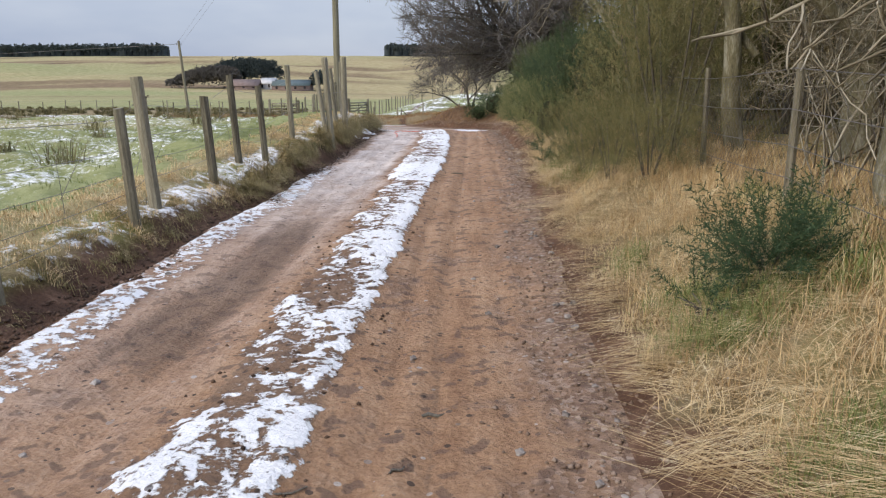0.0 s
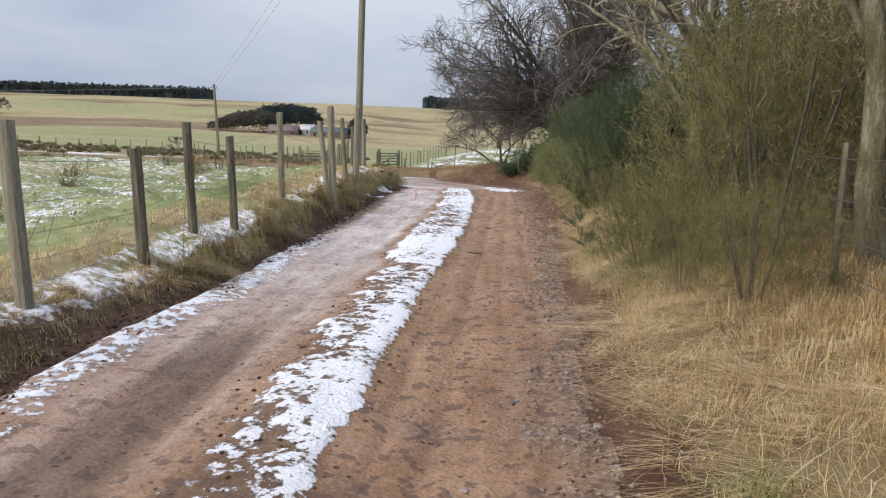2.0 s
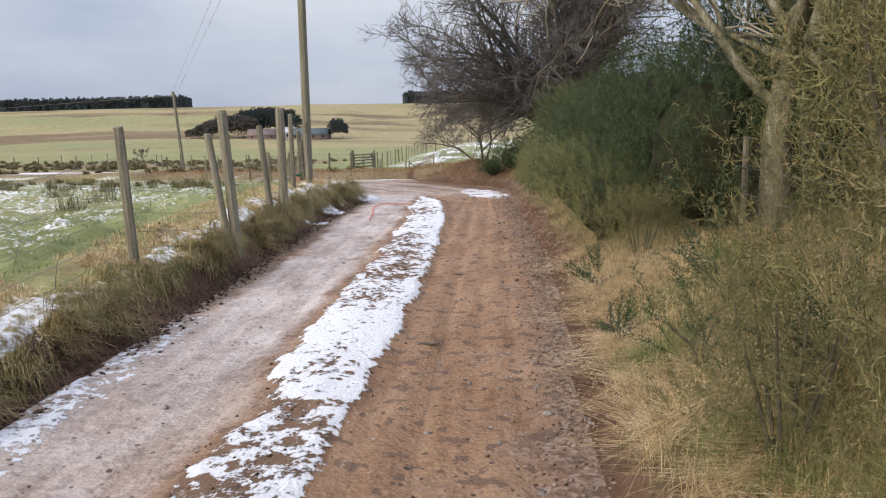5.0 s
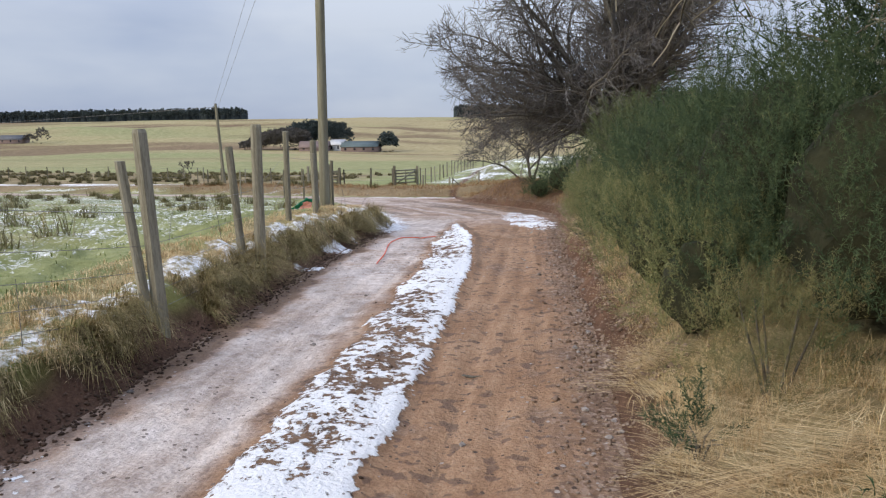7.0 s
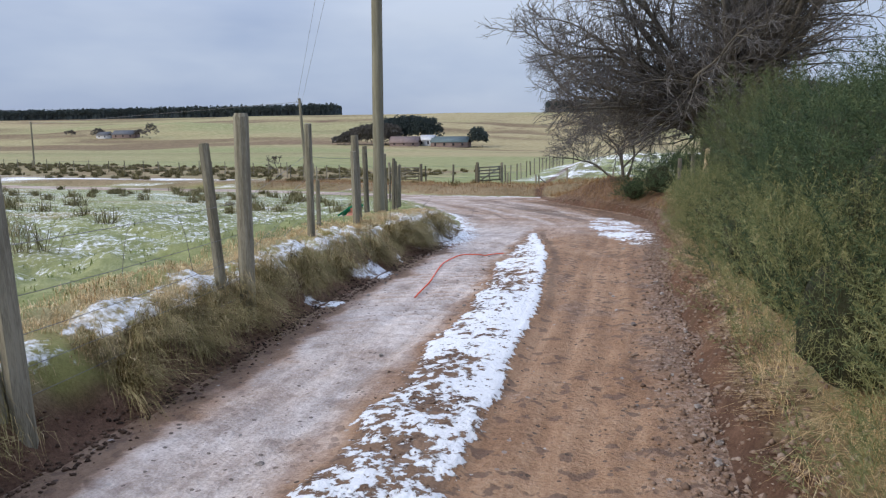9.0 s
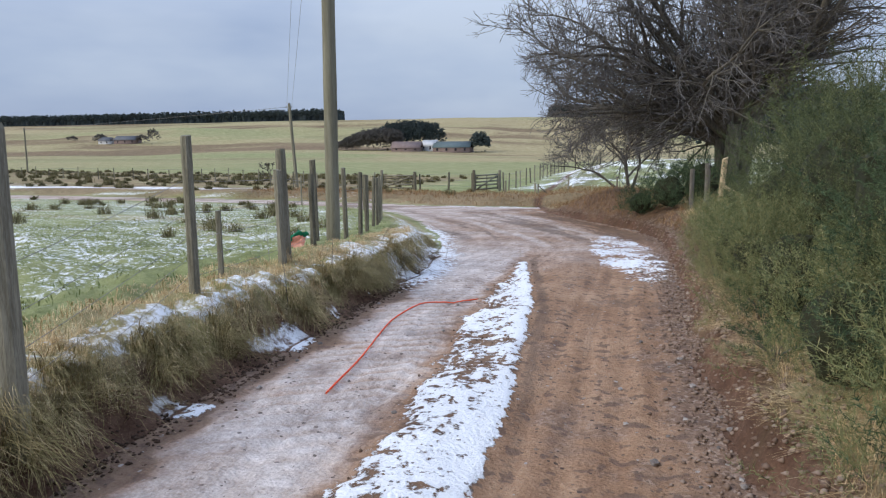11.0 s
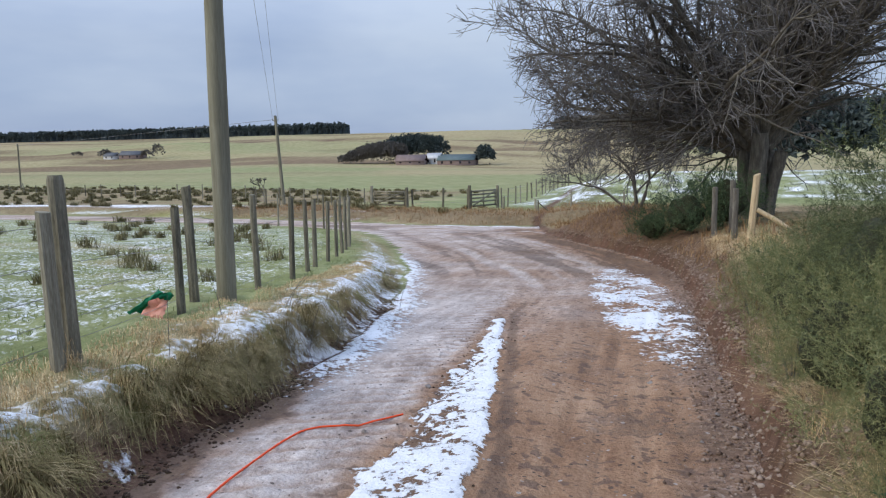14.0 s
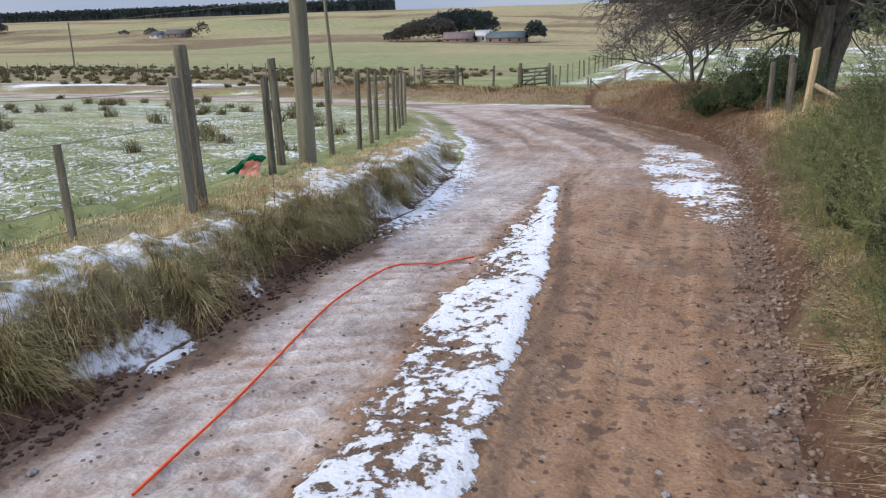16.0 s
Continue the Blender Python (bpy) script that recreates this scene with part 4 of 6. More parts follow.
def sweep(r, p, d, length, k, wobble, pull):
    """Points of a wandering branch that bends towards pull."""
    pts, dd = [np.array(p, float)], np.array(d, float)
    dd /= np.linalg.norm(dd)
    for _ in range(k):
        dd = dd + r.normal(0, wobble, 3) + np.asarray(pull)
        dd /= np.linalg.norm(dd)
        pts.append(pts[-1] + dd * length / k)
    return np.array(pts)


def side_way(r, d, angle):
    """A direction that leaves d at about this angle."""
    q = r.normal(size=3)
    q -= d * (q @ d)
    q /= np.linalg.norm(q)
    return d * math.cos(angle) + q * math.sin(angle)


def spreading_tree(x, y, label, seed):
    """An old multi-stemmed broadleaf: a fan of long limbs, each feathered with boughs and twigs."""
    r = np.random.default_rng(seed)
    tree = empty("bare_tree", pose(x, y, land1(x, y)), label, "tree")
    limbs, boughs, twigs = [], [], []
    for k in range(5):
        a = k * 1.26 + 0.5
        pts = sweep(r, (0.26 * math.cos(a), 0.26 * math.sin(a), -0.25), (0.09 * math.cos(a), 0.09 * math.sin(a), 1), 2.1 + 0.5 * (k % 2), 6, 0.04, (0, 0, 0.02))
        limbs.append(tube(pts, np.array([1.5, 1.12, 1.0, 0.95, 0.92, 0.9, 0.8]) * (0.25 if k % 2 else 0.20), 10, False))
    for k in range(47):
        a = k * 2.399 if k < 40 else (k - 43) * 0.3
        tilt = 0.10 + 1.14 * ((k * 0.618 + 0.3) % 1.0) ** 0.9 if k < 40 else 0.55 + 0.09 * (k - 40)
        low = smooth(0.7, 1.3, tilt)
        start = (0.2 * math.cos(a), 0.2 * math.sin(a), 2.1 - 0.45 * low + 0.3 * r.random() - 0.1)
        way = (math.sin(tilt) * math.cos(a), math.sin(tilt) * math.sin(a), math.cos(tilt) + 0.05)
        length = r.uniform(8.2, 10.2) - 1.8 * max(0.0, -math.cos(a)) + 1.6 * max(0.0, math.cos(a)) - 0.6 * low
        kk = 16
        pts = sweep(r, start, way, length, kk, 0.135, (0, 0, 0.012))
        r0 = r.uniform(0.10, 0.185)
        limbs.append(tube(pts, np.linspace(r0, 0.012, kk + 1) ** 1.0, 7, False))
        for j in range(26):
            t = 0.10 + 0.90 * (j + r.random()) / 26
            q = min(kk - 1, int(t * kk))
            d = pts[q + 1] - pts[q]
            d /= np.linalg.norm(d)
            bl = (1.25 + 2.2 * (1 - t)) * r.uniform(0.65, 1.35)
            bp = sweep(r, pts[q], side_way(r, d, r.uniform(0.5, 1.2)), bl, 7, 0.15, (0, 0, 0.02))
            br = max(0.013, 0.045 * (1 - 0.7 * t) * r.uniform(0.7, 1.3))
            boughs.append(tube(bp, np.linspace(br, 0.008, 8), 4, False))
            for m in range(10):
                u = 0.12 + 0.88 * (m + r.random()) / 10
                w = min(6, int(u * 7))
                e = bp[w + 1] - bp[w]
                e /= np.linalg.norm(e)
                tp = sweep(r, bp[w], side_way(r, e, r.uniform(0.4, 1.1)), r.uniform(0.45, 1.15) * (1.15 - 0.5 * u), 4, 0.16, (0, 0, 0.02))
                twigs.append(tube(tp, np.linspace(0.0105, 0.006, 5), 3, False))
                for _ in range(2):
                    g = r.integers(1, 4)
                    h = tp[g + 1] - tp[g]
                    h /= np.linalg.norm(h)
                    twigs.append(tube(sweep(r, tp[g], side_way(r, h, r.uniform(0.4, 0.9)), r.uniform(0.15, 0.45), 2, 0.12, (0, 0, 0.02)), [0.0075, 0.0065, 0.005], 3, False))
    v, f = join_tubes(limbs)
    part("trunk", mesh_np("trunk", v, f, None, True), M_BARK, tree)
    v, f = join_tubes(boughs)
    part("branchwork", mesh_np("branchwork", v, f, None, True), M_BARK, tree)
    v, f = join_tubes(twigs)
    part("crown", mesh_np("crown", v, f), M_TWIG, tree, "dense fine bare twigs")
    return tree


spreading_tree(3.6, 38.5, "large leafless multi-stemmed broadleaf tree beside the track", 11)
bare_tree("small_bare_tree", 0.3, 45.0, [((0, 0, -0.1), (-0.25, 0, 1), 1.5, 0.09), ((0.1, 0, 0), (0.3, 0.1, 1), 1.5, 0.08), ((0, 0, 0), (-0.7, -0.2, 0.9), 1.4, 0.07), ((0.05, 0, 0), (0.1, -0.4, 1), 1.4, 0.06)], "small leafless thorn tree with arching branches", 5, depth=6, spread=0.85, lift=0.1, droop=0.1, min_r=0.006)

# ---------------------------------------------------------------- gorse and broom
def shoots(n_side, length, side, per, needle, width, seed):
    """One feathered spray pointing up z: side twigs set with short spines."""
    r = np.random.default_rng(seed)
    tris = []

    def blade(p, q, w):
        d = q - p
        s = np.cross(d, r.normal(size=3))
        s *= w / 2 / (np.linalg.norm(s) + 1e-9)
        tris.append((p - s, p + s, q))

    bow = r.normal(0, 0.12, 2) * length
    at = lambda t: np.array([bow[0] * t * t, bow[1] * t * t, length * t])
    blade(at(0), at(0.6), width * 1.2)
    blade(at(0.5), at(1.0), width)
    for k in range(n_side):
        t = 0.08 + 0.9 * (k + r.random()) / n_side
        a = k * 2.4 + r.uniform(-0.5, 0.5)
        tilt = r.uniform(0.55, 1.05)
        d = np.array([math.sin(tilt) * math.cos(a), math.sin(tilt) * math.sin(a), math.cos(tilt)])
        ln = side * (1.15 - 0.75 * t) * r.uniform(0.75, 1.2)
        p, q = at(t), at(t) + d * ln
        blade(p, q, width * 0.8)
        for _ in range(per):
            u = r.uniform(0.1, 1.0)
            nd = d * 0.55 + r.normal(0, 0.6, 3)
            nd /= np.linalg.norm(nd)
            b = p + (q - p) * u
            blade(b, b + nd * needle * r.uniform(0.7, 1.2), width)
    return np.array(tris)


def bush_mesh(name, lumps, n, material, seed, n_side=10, length=0.4, side=0.16, per=14, needle=0.026, width=0.004, up=0.6, inner=0.35):
    """A bush of spiny shoots over several lumps (x, y, z, rx, ry, rz)."""
    r = np.random.default_rng(seed)
    vol = np.array([l[3] * l[4] + l[3] * l[5] for l in lumps])
    pick = r.choice(len(lumps), n, p=vol / vol.sum())
    L = np.array(lumps)[pick]
    d = r.normal(size=(n, 3))
    d[:, 2] = np.where(d[:, 2] < -0.3, -d[:, 2], d[:, 2])
    d /= np.linalg.norm(d, axis=1, keepdims=True)
    rad = np.where(r.random(n) < inner, r.uniform(0.45, 0.9, n), r.uniform(0.85, 1.12, n))
    pos = L[:, :3] + d * L[:, 3:] * rad[:, None]
    keep = pos[:, 2] > 0.02
    pos, d = pos[keep], d[keep]
    n = len(pos)
    axis = d * (1 - up) + np.array([0, 0, up]) + r.normal(size=(n, 3)) * 0.2
    axis /= np.linalg.norm(axis, axis=1, keepdims=True)
    ref = np.tile(np.array([[1.0, 0, 0]]), (n, 1))
    u = np.cross(axis, ref)
    u /= np.linalg.norm(u, axis=1, keepdims=True) + 1e-9
    w = np.cross(axis, u)
    variants = [shoots(n_side, length, side, per, needle, width, seed * 10 + k) for k in range(6)]
    which = r.integers(0, 6, n)
    size = r.uniform(0.6, 1.3, n)
    tri = np.stack(variants)[which]
    flat = tri.reshape(n, -1, 3) * size[:, None, None]
    world_v = flat[:, :, 0:1] * u[:, None] + flat[:, :, 1:2] * w[:, None] + flat[:, :, 2:3] * axis[:, None] + pos[:, None]
    v = world_v.reshape(-1, 3)
    f = np.arange(len(v)).reshape(-1, 3)
    return mesh_np(name, v, f, material)


# Solid lump that fills a bush; its dark material holds the inner shade.
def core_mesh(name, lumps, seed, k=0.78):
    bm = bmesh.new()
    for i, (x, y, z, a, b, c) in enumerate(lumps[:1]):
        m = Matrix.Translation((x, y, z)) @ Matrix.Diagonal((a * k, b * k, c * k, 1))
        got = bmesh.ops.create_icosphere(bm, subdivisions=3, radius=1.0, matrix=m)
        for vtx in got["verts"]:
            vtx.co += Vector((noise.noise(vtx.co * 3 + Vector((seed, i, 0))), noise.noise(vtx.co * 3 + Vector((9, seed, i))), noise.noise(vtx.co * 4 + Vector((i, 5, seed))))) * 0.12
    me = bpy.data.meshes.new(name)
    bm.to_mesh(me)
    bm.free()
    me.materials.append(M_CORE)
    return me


def make_bush(name, label, lumps, material, seed, n, stems=True, **more):
    """A shrub with its shoots, a dark lump painted as its inner shade and a few stems."""
    bush = empty(name, pose(0, 0, 0), label, "shrub")
    part("foliage", bush_mesh("foliage", lumps, n, material, seed, **more), None, bush)
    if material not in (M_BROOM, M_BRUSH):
        part("core", core_mesh("core", lumps, seed, 0.68), None, bush, "dark solid lump with the shrub's inner shade in its colour")
    else:
        for k in range(6):
            c, s = math.cos(k * 1.05 + seed), math.sin(k * 1.05 + seed)
            v, f = tube([(0.06 * c, 0.06 * s, -0.05), (0.22 * c, 0.22 * s, 0.6), (0.4 * c, 0.4 * s, 1.25), (0.46 * c, 0.46 * s, 1.6)], [0.022, 0.017, 0.011, 0.005], 6)
            part("stem", mesh_np("stem", v, f), M_BARK, bush, "woody brown stem")
    return bush


def lumps_for(seed, wide, tall, n=7):
    r = random.Random(seed)
    res = [(0, 0, tall * 0.42, wide * 0.42, wide * 0.42, tall * 0.46)]
    for k in range(7):
        a = k * 0.9
        res.append((wide * 0.42 * math.cos(a), wide * 0.42 * math.sin(a), tall * 0.13, wide * 0.2, wide * 0.2, tall * 0.16))
    for k in range(n):
        a = k * 2.4 + r.uniform(-0.4, 0.4)
        q = r.uniform(0.3, 0.55) * wide
        res.append((q * math.cos(a) * 0.8, q * math.sin(a) * 0.8, tall * r.uniform(0.2, 0.72), wide * r.uniform(0.14, 0.25), wide * r.uniform(0.14, 0.25), tall * r.uniform(0.12, 0.24)))
    return res


GORSE_LABEL = "dense dark green spiny gorse bush beside the track"
OLIVE_LABEL = "dense olive green spiny gorse bush overhanging the track edge"
SPRIG_LABEL = "low yellowish olive gorse sprigs leaning over the verge"
BROOM_LABEL = "straggling olive brown broom bush on the verge"
THICKET_LABEL = "dark overgrown evergreen thicket behind the wire fence"
gorse_kinds = [make_bush("gorse_bush", GORSE_LABEL, lumps_for(k, 1.7, 1.9, 15), M_GORSE, k + 1, 860, n_side=20, length=0.32, side=0.058, per=6, needle=0.022, width=0.0034, up=0.5, inner=0.25) for k in range(3)]
olive_kinds = [make_bush("gorse_bush", OLIVE_LABEL, lumps_for(k + 3, 1.7, 1.9, 15), M_OLIVE, k + 4, 860, n_side=20, length=0.32, side=0.055, per=6, needle=0.021, width=0.0031, up=0.5, inner=0.25) for k in range(2)]
broom_kinds = [make_bush("broom_bush", BROOM_LABEL, lumps_for(k + 20, 1.7, 2.0, 15), M_BROOM, k + 31, 800, n_side=16, length=0.40, side=0.085, per=5, needle=0.028, width=0.0037, up=0.5, inner=0.35) for k in range(2)]
thick_kinds = [make_bush("thicket_bush", THICKET_LABEL, lumps_for(k + 50, 1.8, 2.0, 12), (M_BRUSH, M_BROOM, M_GORSE)[k], k + 61, (420, 420, 800)[k], n_side=8, length=0.42, side=0.22, per=4, needle=0.06, width=0.010, up=0.4, inner=0.3) for k in range(3)]
# x, y, spread, height
GORSE = [(2.55, 12.7, 0.9, 0.97), (2.4, 13.9, 0.95, 1.01), (2.35, 15.3, 1.0, 0.84), (2.35, 16.8, 0.95, 0.82), (2.35, 18.2, 0.95, 0.86), (2.4, 19.7, 1.0, 0.90), (2.4, 21.2, 0.95, 0.78), (2.35, 22.6, 0.8, 0.62), (2.3, 23.8, 0.7, 0.47), (1.55, 35.2, 0.85, 0.72), (2.5, 35.6, 0.95, 0.85), (0.75, 36.2, 0.65, 0.5), (1.85, 13.4, 0.5, 0.5), (1.8, 14.7, 0.52, 0.52), (1.8, 16.1, 0.5, 0.5), (1.78, 17.5, 0.5, 0.46), (1.75, 18.9, 0.5, 0.5), (1.72, 20.2, 0.48, 0.46), (1.72, 21.5, 0.48, 0.44), (1.78, 22.8, 0.46, 0.42), (1.9, 24.0, 0.5, 0.4)]
BROOM = [(2.35, 7.75, 0.85, 0.95), (2.42, 8.9, 0.85, 0.95), (3.3, 9.6, 0.9, 1.1), (1.8, 7.6, 0.4, 0.38), (1.75, 8.7, 0.45, 0.42), (1.95, 12.2, 0.4, 0.35), (1.6, 22.2, 0.34, 0.3), (1.7, 24.9, 0.4, 0.32), (1.95, 6.75, 0.42, 0.36), (1.55, 19.6, 0.3, 0.24)]
THICK = [(3.9, 14.2, 1.3, 1.15), (3.9, 16.8, 1.3, 0.72), (4.0, 19.6, 1.25, 0.72), (4.0, 22.2, 1.2, 0.72), (4.4, 25.0, 1.2, 0.72), (3.9, 8.8, 1.2, 1.35), (4.1, 10.6, 1.3, 1.5), (4.5, 12.2, 1.3, 1.9), (5.6, 3.0, 1.6, 1.9), (5.4, 5.2, 1.5, 1.7), (5.6, 7.4, 1.6, 1.9), (5.8, 9.8, 1.6, 2.0), (5.9, 12.4, 1.7, 2.1), (6.0, 15.0, 1.7, 1.15), (6.2, 18.0, 1.7, 0.72), (5.4, 0.6, 1.5, 1.8), (7.4, 4.0, 2.0, 2.6), (7.6, 8.0, 2.0, 2.7), (7.8, 12.0, 2.0, 2.6), (7.4, 0.0, 2.0, 2.5)]
small_gorse = [make_bush("gorse_bush", SPRIG_LABEL, lumps_for(k + 5, 1.7, 1.9), M_SPRIG, k + 11, 430, n_side=18, length=0.52, side=0.10, per=5, needle=0.038, width=0.0052, up=0.45, inner=0.25) for k in range(2)]
distant_kinds = [make_bush("gorse_bush", "dense dark green gorse bush at the foot of the bare tree", lumps_for(8, 1.7, 1.9, 12), M_GORSE, 15, 420, n_side=8, length=0.36, side=0.16, per=6, needle=0.05, width=0.011, up=0.4, inner=0.2)]
SMALL = [g for g in GORSE if g[2] <= 0.6]
FAR_GORSE = [g for g in GORSE if g[2] > 0.6 and 18 < g[1] < 30]
DISTANT = [g for g in GORSE if g[2] > 0.6 and g[1] >= 30]
GORSE = [g for g in GORSE if g[2] > 0.6 and g[1] <= 18]
DEEP = [g for g in THICK if g[1] > 11.5]
THICK = [g for g in THICK if g[1] <= 11.5]
for kinds, places in ((small_gorse, SMALL), (gorse_kinds, GORSE), (olive_kinds, FAR_GORSE), (distant_kinds, DISTANT), (broom_kinds, BROOM), (thick_kinds[:2], THICK), (thick_kinds[2:], DEEP)):
    for i, (x, y, s, h) in enumerate(places):
        src = kinds[i % len(kinds)]
        m = Matrix.Translation((x, y, land1(x, y) - 0.05)) @ Matrix.Rotation(i * 1.9, 4, "Z")
        ob = src if i < len(kinds) else copy_thing(src, m)
        ob.matrix_basis = m
        ob.scale = (s, s, h)


def sapling(x, y, size, seed, n=26, label="young gorse shoots sprouting from the dead grass"):
    """A few long spiny shoots spreading from one root."""
    ob = empty("gorse_sapling", pose(x, y, land1(x, y) - 0.02), label, "shrub")
    me = bush_mesh("foliage", [(0, 0, 0.10, 0.16 * size, 0.16 * size, 0.12 * size)], n, M_SPRUCE, seed, n_side=30, length=0.34 * size, side=0.055, per=5, needle=0.02, width=0.004, up=0.28, inner=0.5)
    part("foliage", me, None, ob)
    r = random.Random(seed)
    for k in range(7):
        a = k * 0.9
        v, f = tube([(0, 0, -0.03), (0.05 * math.cos(a), 0.05 * math.sin(a), 0.12), (0.2 * size * math.cos(a), 0.2 * size * math.sin(a), 0.24 * size)], [0.008, 0.006, 0.003], 5)
        part("stem", mesh_np("stem", v, f), M_BARK, ob)


sapling(1.80, 3.85, 0.92, 71, 105)
sapling(1.50, 3.75, 0.6, 72, 8)
sapling(1.75, 9.75, 1.0, 73, 26)
sapling(2.05, 10.3, 1.1, 74, 30)
sapling(1.5, 10.6, 0.6, 75, 10)
sapling(2.0, 8.95, 1.0, 76, 26)
sapling(1.55, 11.9, 0.6, 77, 12)
sapling(1.55, 18.3, 0.8, 78, 24)
sapling(1.6, 19.2, 0.9, 79, 26)

# ---------------------------------------------------------------- wire netting fence and the trees behind it
wood_fence = empty("netting_fence", pose(0, 0, 0), "old wire netting fence on thin grey stakes before the wood", "fence")
WPOSTS = [(2.45, -1.5), (2.35, 0.6), (2.28, 2.7), (2.27, 4.83), (2.42, 6.85), (2.6, 9.3), (2.68, 11.95), (2.9, 13.7)]
wl_feet = []
for k, (x, y) in enumerate(WPOSTS):
    z = land1(x, y)
    ob = part("post", post_mesh(0.82 + 0.05 * math.sin(k * 2.0), 0.05, False, 6, 40 + k), M_POST, wood_fence)
    ob.matrix_basis = Matrix.Translation((x, y, z)) @ Euler((0, 0.02 * math.sin(k), 0)).to_matrix().to_4x4() @ Matrix.Rotation(k, 4, "Z")
    wl_feet.append((x, y, z))
for hgt in (0.18, 0.36, 0.56, 0.78):
    wire_part([(x - 0.03, y, z + hgt) for x, y, z in wl_feet], 0.0026, wood_fence, 0.01)
net = []
for (x0, y0, z0), (x1, y1, z1) in zip(wl_feet, wl_feet[1:]):
    length = math.hypot(x1 - x0, y1 - y0)
    cell = 0.075
    k = int(length / cell)
    for s in (-1, 1):
        for i in range(-10, k + 10):
            p = []
            for q in range(0, 11):
                u = i + s * q if s > 0 else i - q
                t = u / k
                if 0 <= t <= 1:
                    p.append((x0 + (x1 - x0) * t - 0.03, y0 + (y1 - y0) * t, z0 + (z1 - z0) * t + 0.05 + q * 0.07))
            if len(p) > 2:
                net.append(tube(p, [0.0008] * len(p), 3, False))
v, f = join_tubes(net)
part("netting", mesh_np("netting", v, f), M_WIRE, wood_fence, "rusty diamond wire netting")

WOOD = [(2.78, 4.5, 0.15, 3.2), (3.1, 5.85, 0.15, 3.4), (2.95, 7.3, 0.10, 3.0), (3.6, 3.2, 0.12, 3.2), (4.2, 4.9, 0.14, 3.6), (4.3, 6.9, 0.10, 3.4), (3.1, 2.2, 0.10, 3.0), (4.6, 1.6, 0.14, 3.4), (3.0, 12.1, 0.13, 3.6), (3.5, 11.5, 0.09, 3.2), (3.7, 12.9, 0.12, 3.6)]
for k, (x, y, rad, hgt) in enumerate(WOOD):
    lean = math.sin(k * 2.3) * 0.25
    starts = [((0, 0, -0.2), (lean, 0.2 * math.cos(k), 1), hgt * 0.62, rad), ((0, 0, 0.9), (-0.7, -0.3 + 0.2 * (k % 3), 0.5), 1.2, rad * 0.4), ((0, 0, 1.3), (-0.5, 0.5, 0.6), 1.2, rad * 0.35), ((0, 0, 1.6), (0.3, -0.8, 0.5), 1.2, rad * 0.35)]
    bare_tree("wood_tree", x, y, starts, "leafless lichen-grown tree with tangled twigs behind the netting", 80 + k, depth=5 if k < 7 else 4, spread=0.95, lift=0.12, droop=0.12, bark=M_MOSSBARK, twig=M_PALETWIG, min_r=0.0042, shrink=0.66)

# leafless scrub tangled against the netting
r = random.Random(12)
for k, (x, y, tall) in enumerate(((2.75, 2.3, 1.3), (2.75, 3.4, 1.3), (2.85, 4.3, 1.3), (2.8, 5.2, 1.2), (3.0, 5.9, 1.2), (3.5, 4.0, 1.7), (3.6, 5.2, 1.7), (3.7, 6.4, 1.6))):
    starts = []
    for q in range(11):
        a = q * 0.6 + r.uniform(0, 0.6)
        starts.append(((0.15 * math.cos(a), 0.25 * math.sin(a), -0.1), (0.35 * math.cos(a), 0.55 * math.sin(a), 1.0), tall * r.uniform(0.5, 0.8), 0.02 if q == 0 else r.uniform(0.006, 0.013)))
    bare_tree("bare_scrub", x, y, starts, "tangle of pale leafless lichened stems and twigs behind wire netting", 140 + k, depth=4, spread=1.05, lift=0.05, droop=0.2, bark=M_PALETWIG, twig=M_PALETWIG, min_r=0.0024, shrink=0.70, keep_in=0.12)

# ---------------------------------------------------------------- grass
def scatter(n, x0, x1, y0, y1, seed):
    r = np.random.default_rng(seed)
    return r.uniform(x0, x1, n), r.uniform(y0, y1, n), r


def seat(x, y, sink=0.01):
    return np.stack([x, y, land(x, y) - sink], 1)


# long dead grass of the verge, in clumps that fall towards the track
cx, cy, r = scatter(5200, 1.2, 3.0, -0.5, 33.0, 1)
keep = (-edges(cx, cy)[1] > 0.16) & (fbm(cx * 0.9, cy * 0.9, 81) > 0.2) & ((cy < 12.5) | ((cx < 2.0) & (np.sin(cy * 91.7) > -0.2)) | (cy > 25)) & ((cy < 24) | (-edges(cx, cy)[1] > 0.75))
cx, cy = cx[keep], cy[keep]
per = 36
bx = np.repeat(cx, per) + r.normal(0, 0.075, len(cx) * per)
by = np.repeat(cy, per) + r.normal(0, 0.075, len(cx) * per)
hh = np.repeat(r.uniform(0.10, 0.25, len(cx)), per) * r.uniform(0.6, 1.15, len(bx))
ln = np.repeat(np.stack([r.normal(-0.7, 1.0, len(cx)), r.normal(-0.2, 1.0, len(cx))], 1), per, 0) + r.normal(0, 0.38, (len(bx), 2))
ok = -edges(bx, by)[1] > np.where(by > 14, 0.2, 0.1)
v, f = curled(seat(bx, by)[ok], ln[ok], hh[ok], 0.0026, 2)
stuff("verge_grass", v, f, M_STRAW, "long pale straw coloured dead grass flopping over the verge", "grass")

cx, cy, r = scatter(900, 1.9, 3.2, 1.5, 9.0, 29)
per = 26
n = 900 * per
bx, by = np.repeat(cx, per) + r.normal(0, 0.05, n), np.repeat(cy, per) + r.normal(0, 0.05, n)
v, f = curled(seat(bx, by), r.normal(0, 0.25, (n, 2)) + np.repeat(r.normal(-0.2, 0.45, (900, 2)), per, 0), np.repeat(r.uniform(0.10, 0.25, 900), per) * r.uniform(0.6, 1.2, n), 0.0026, 30)
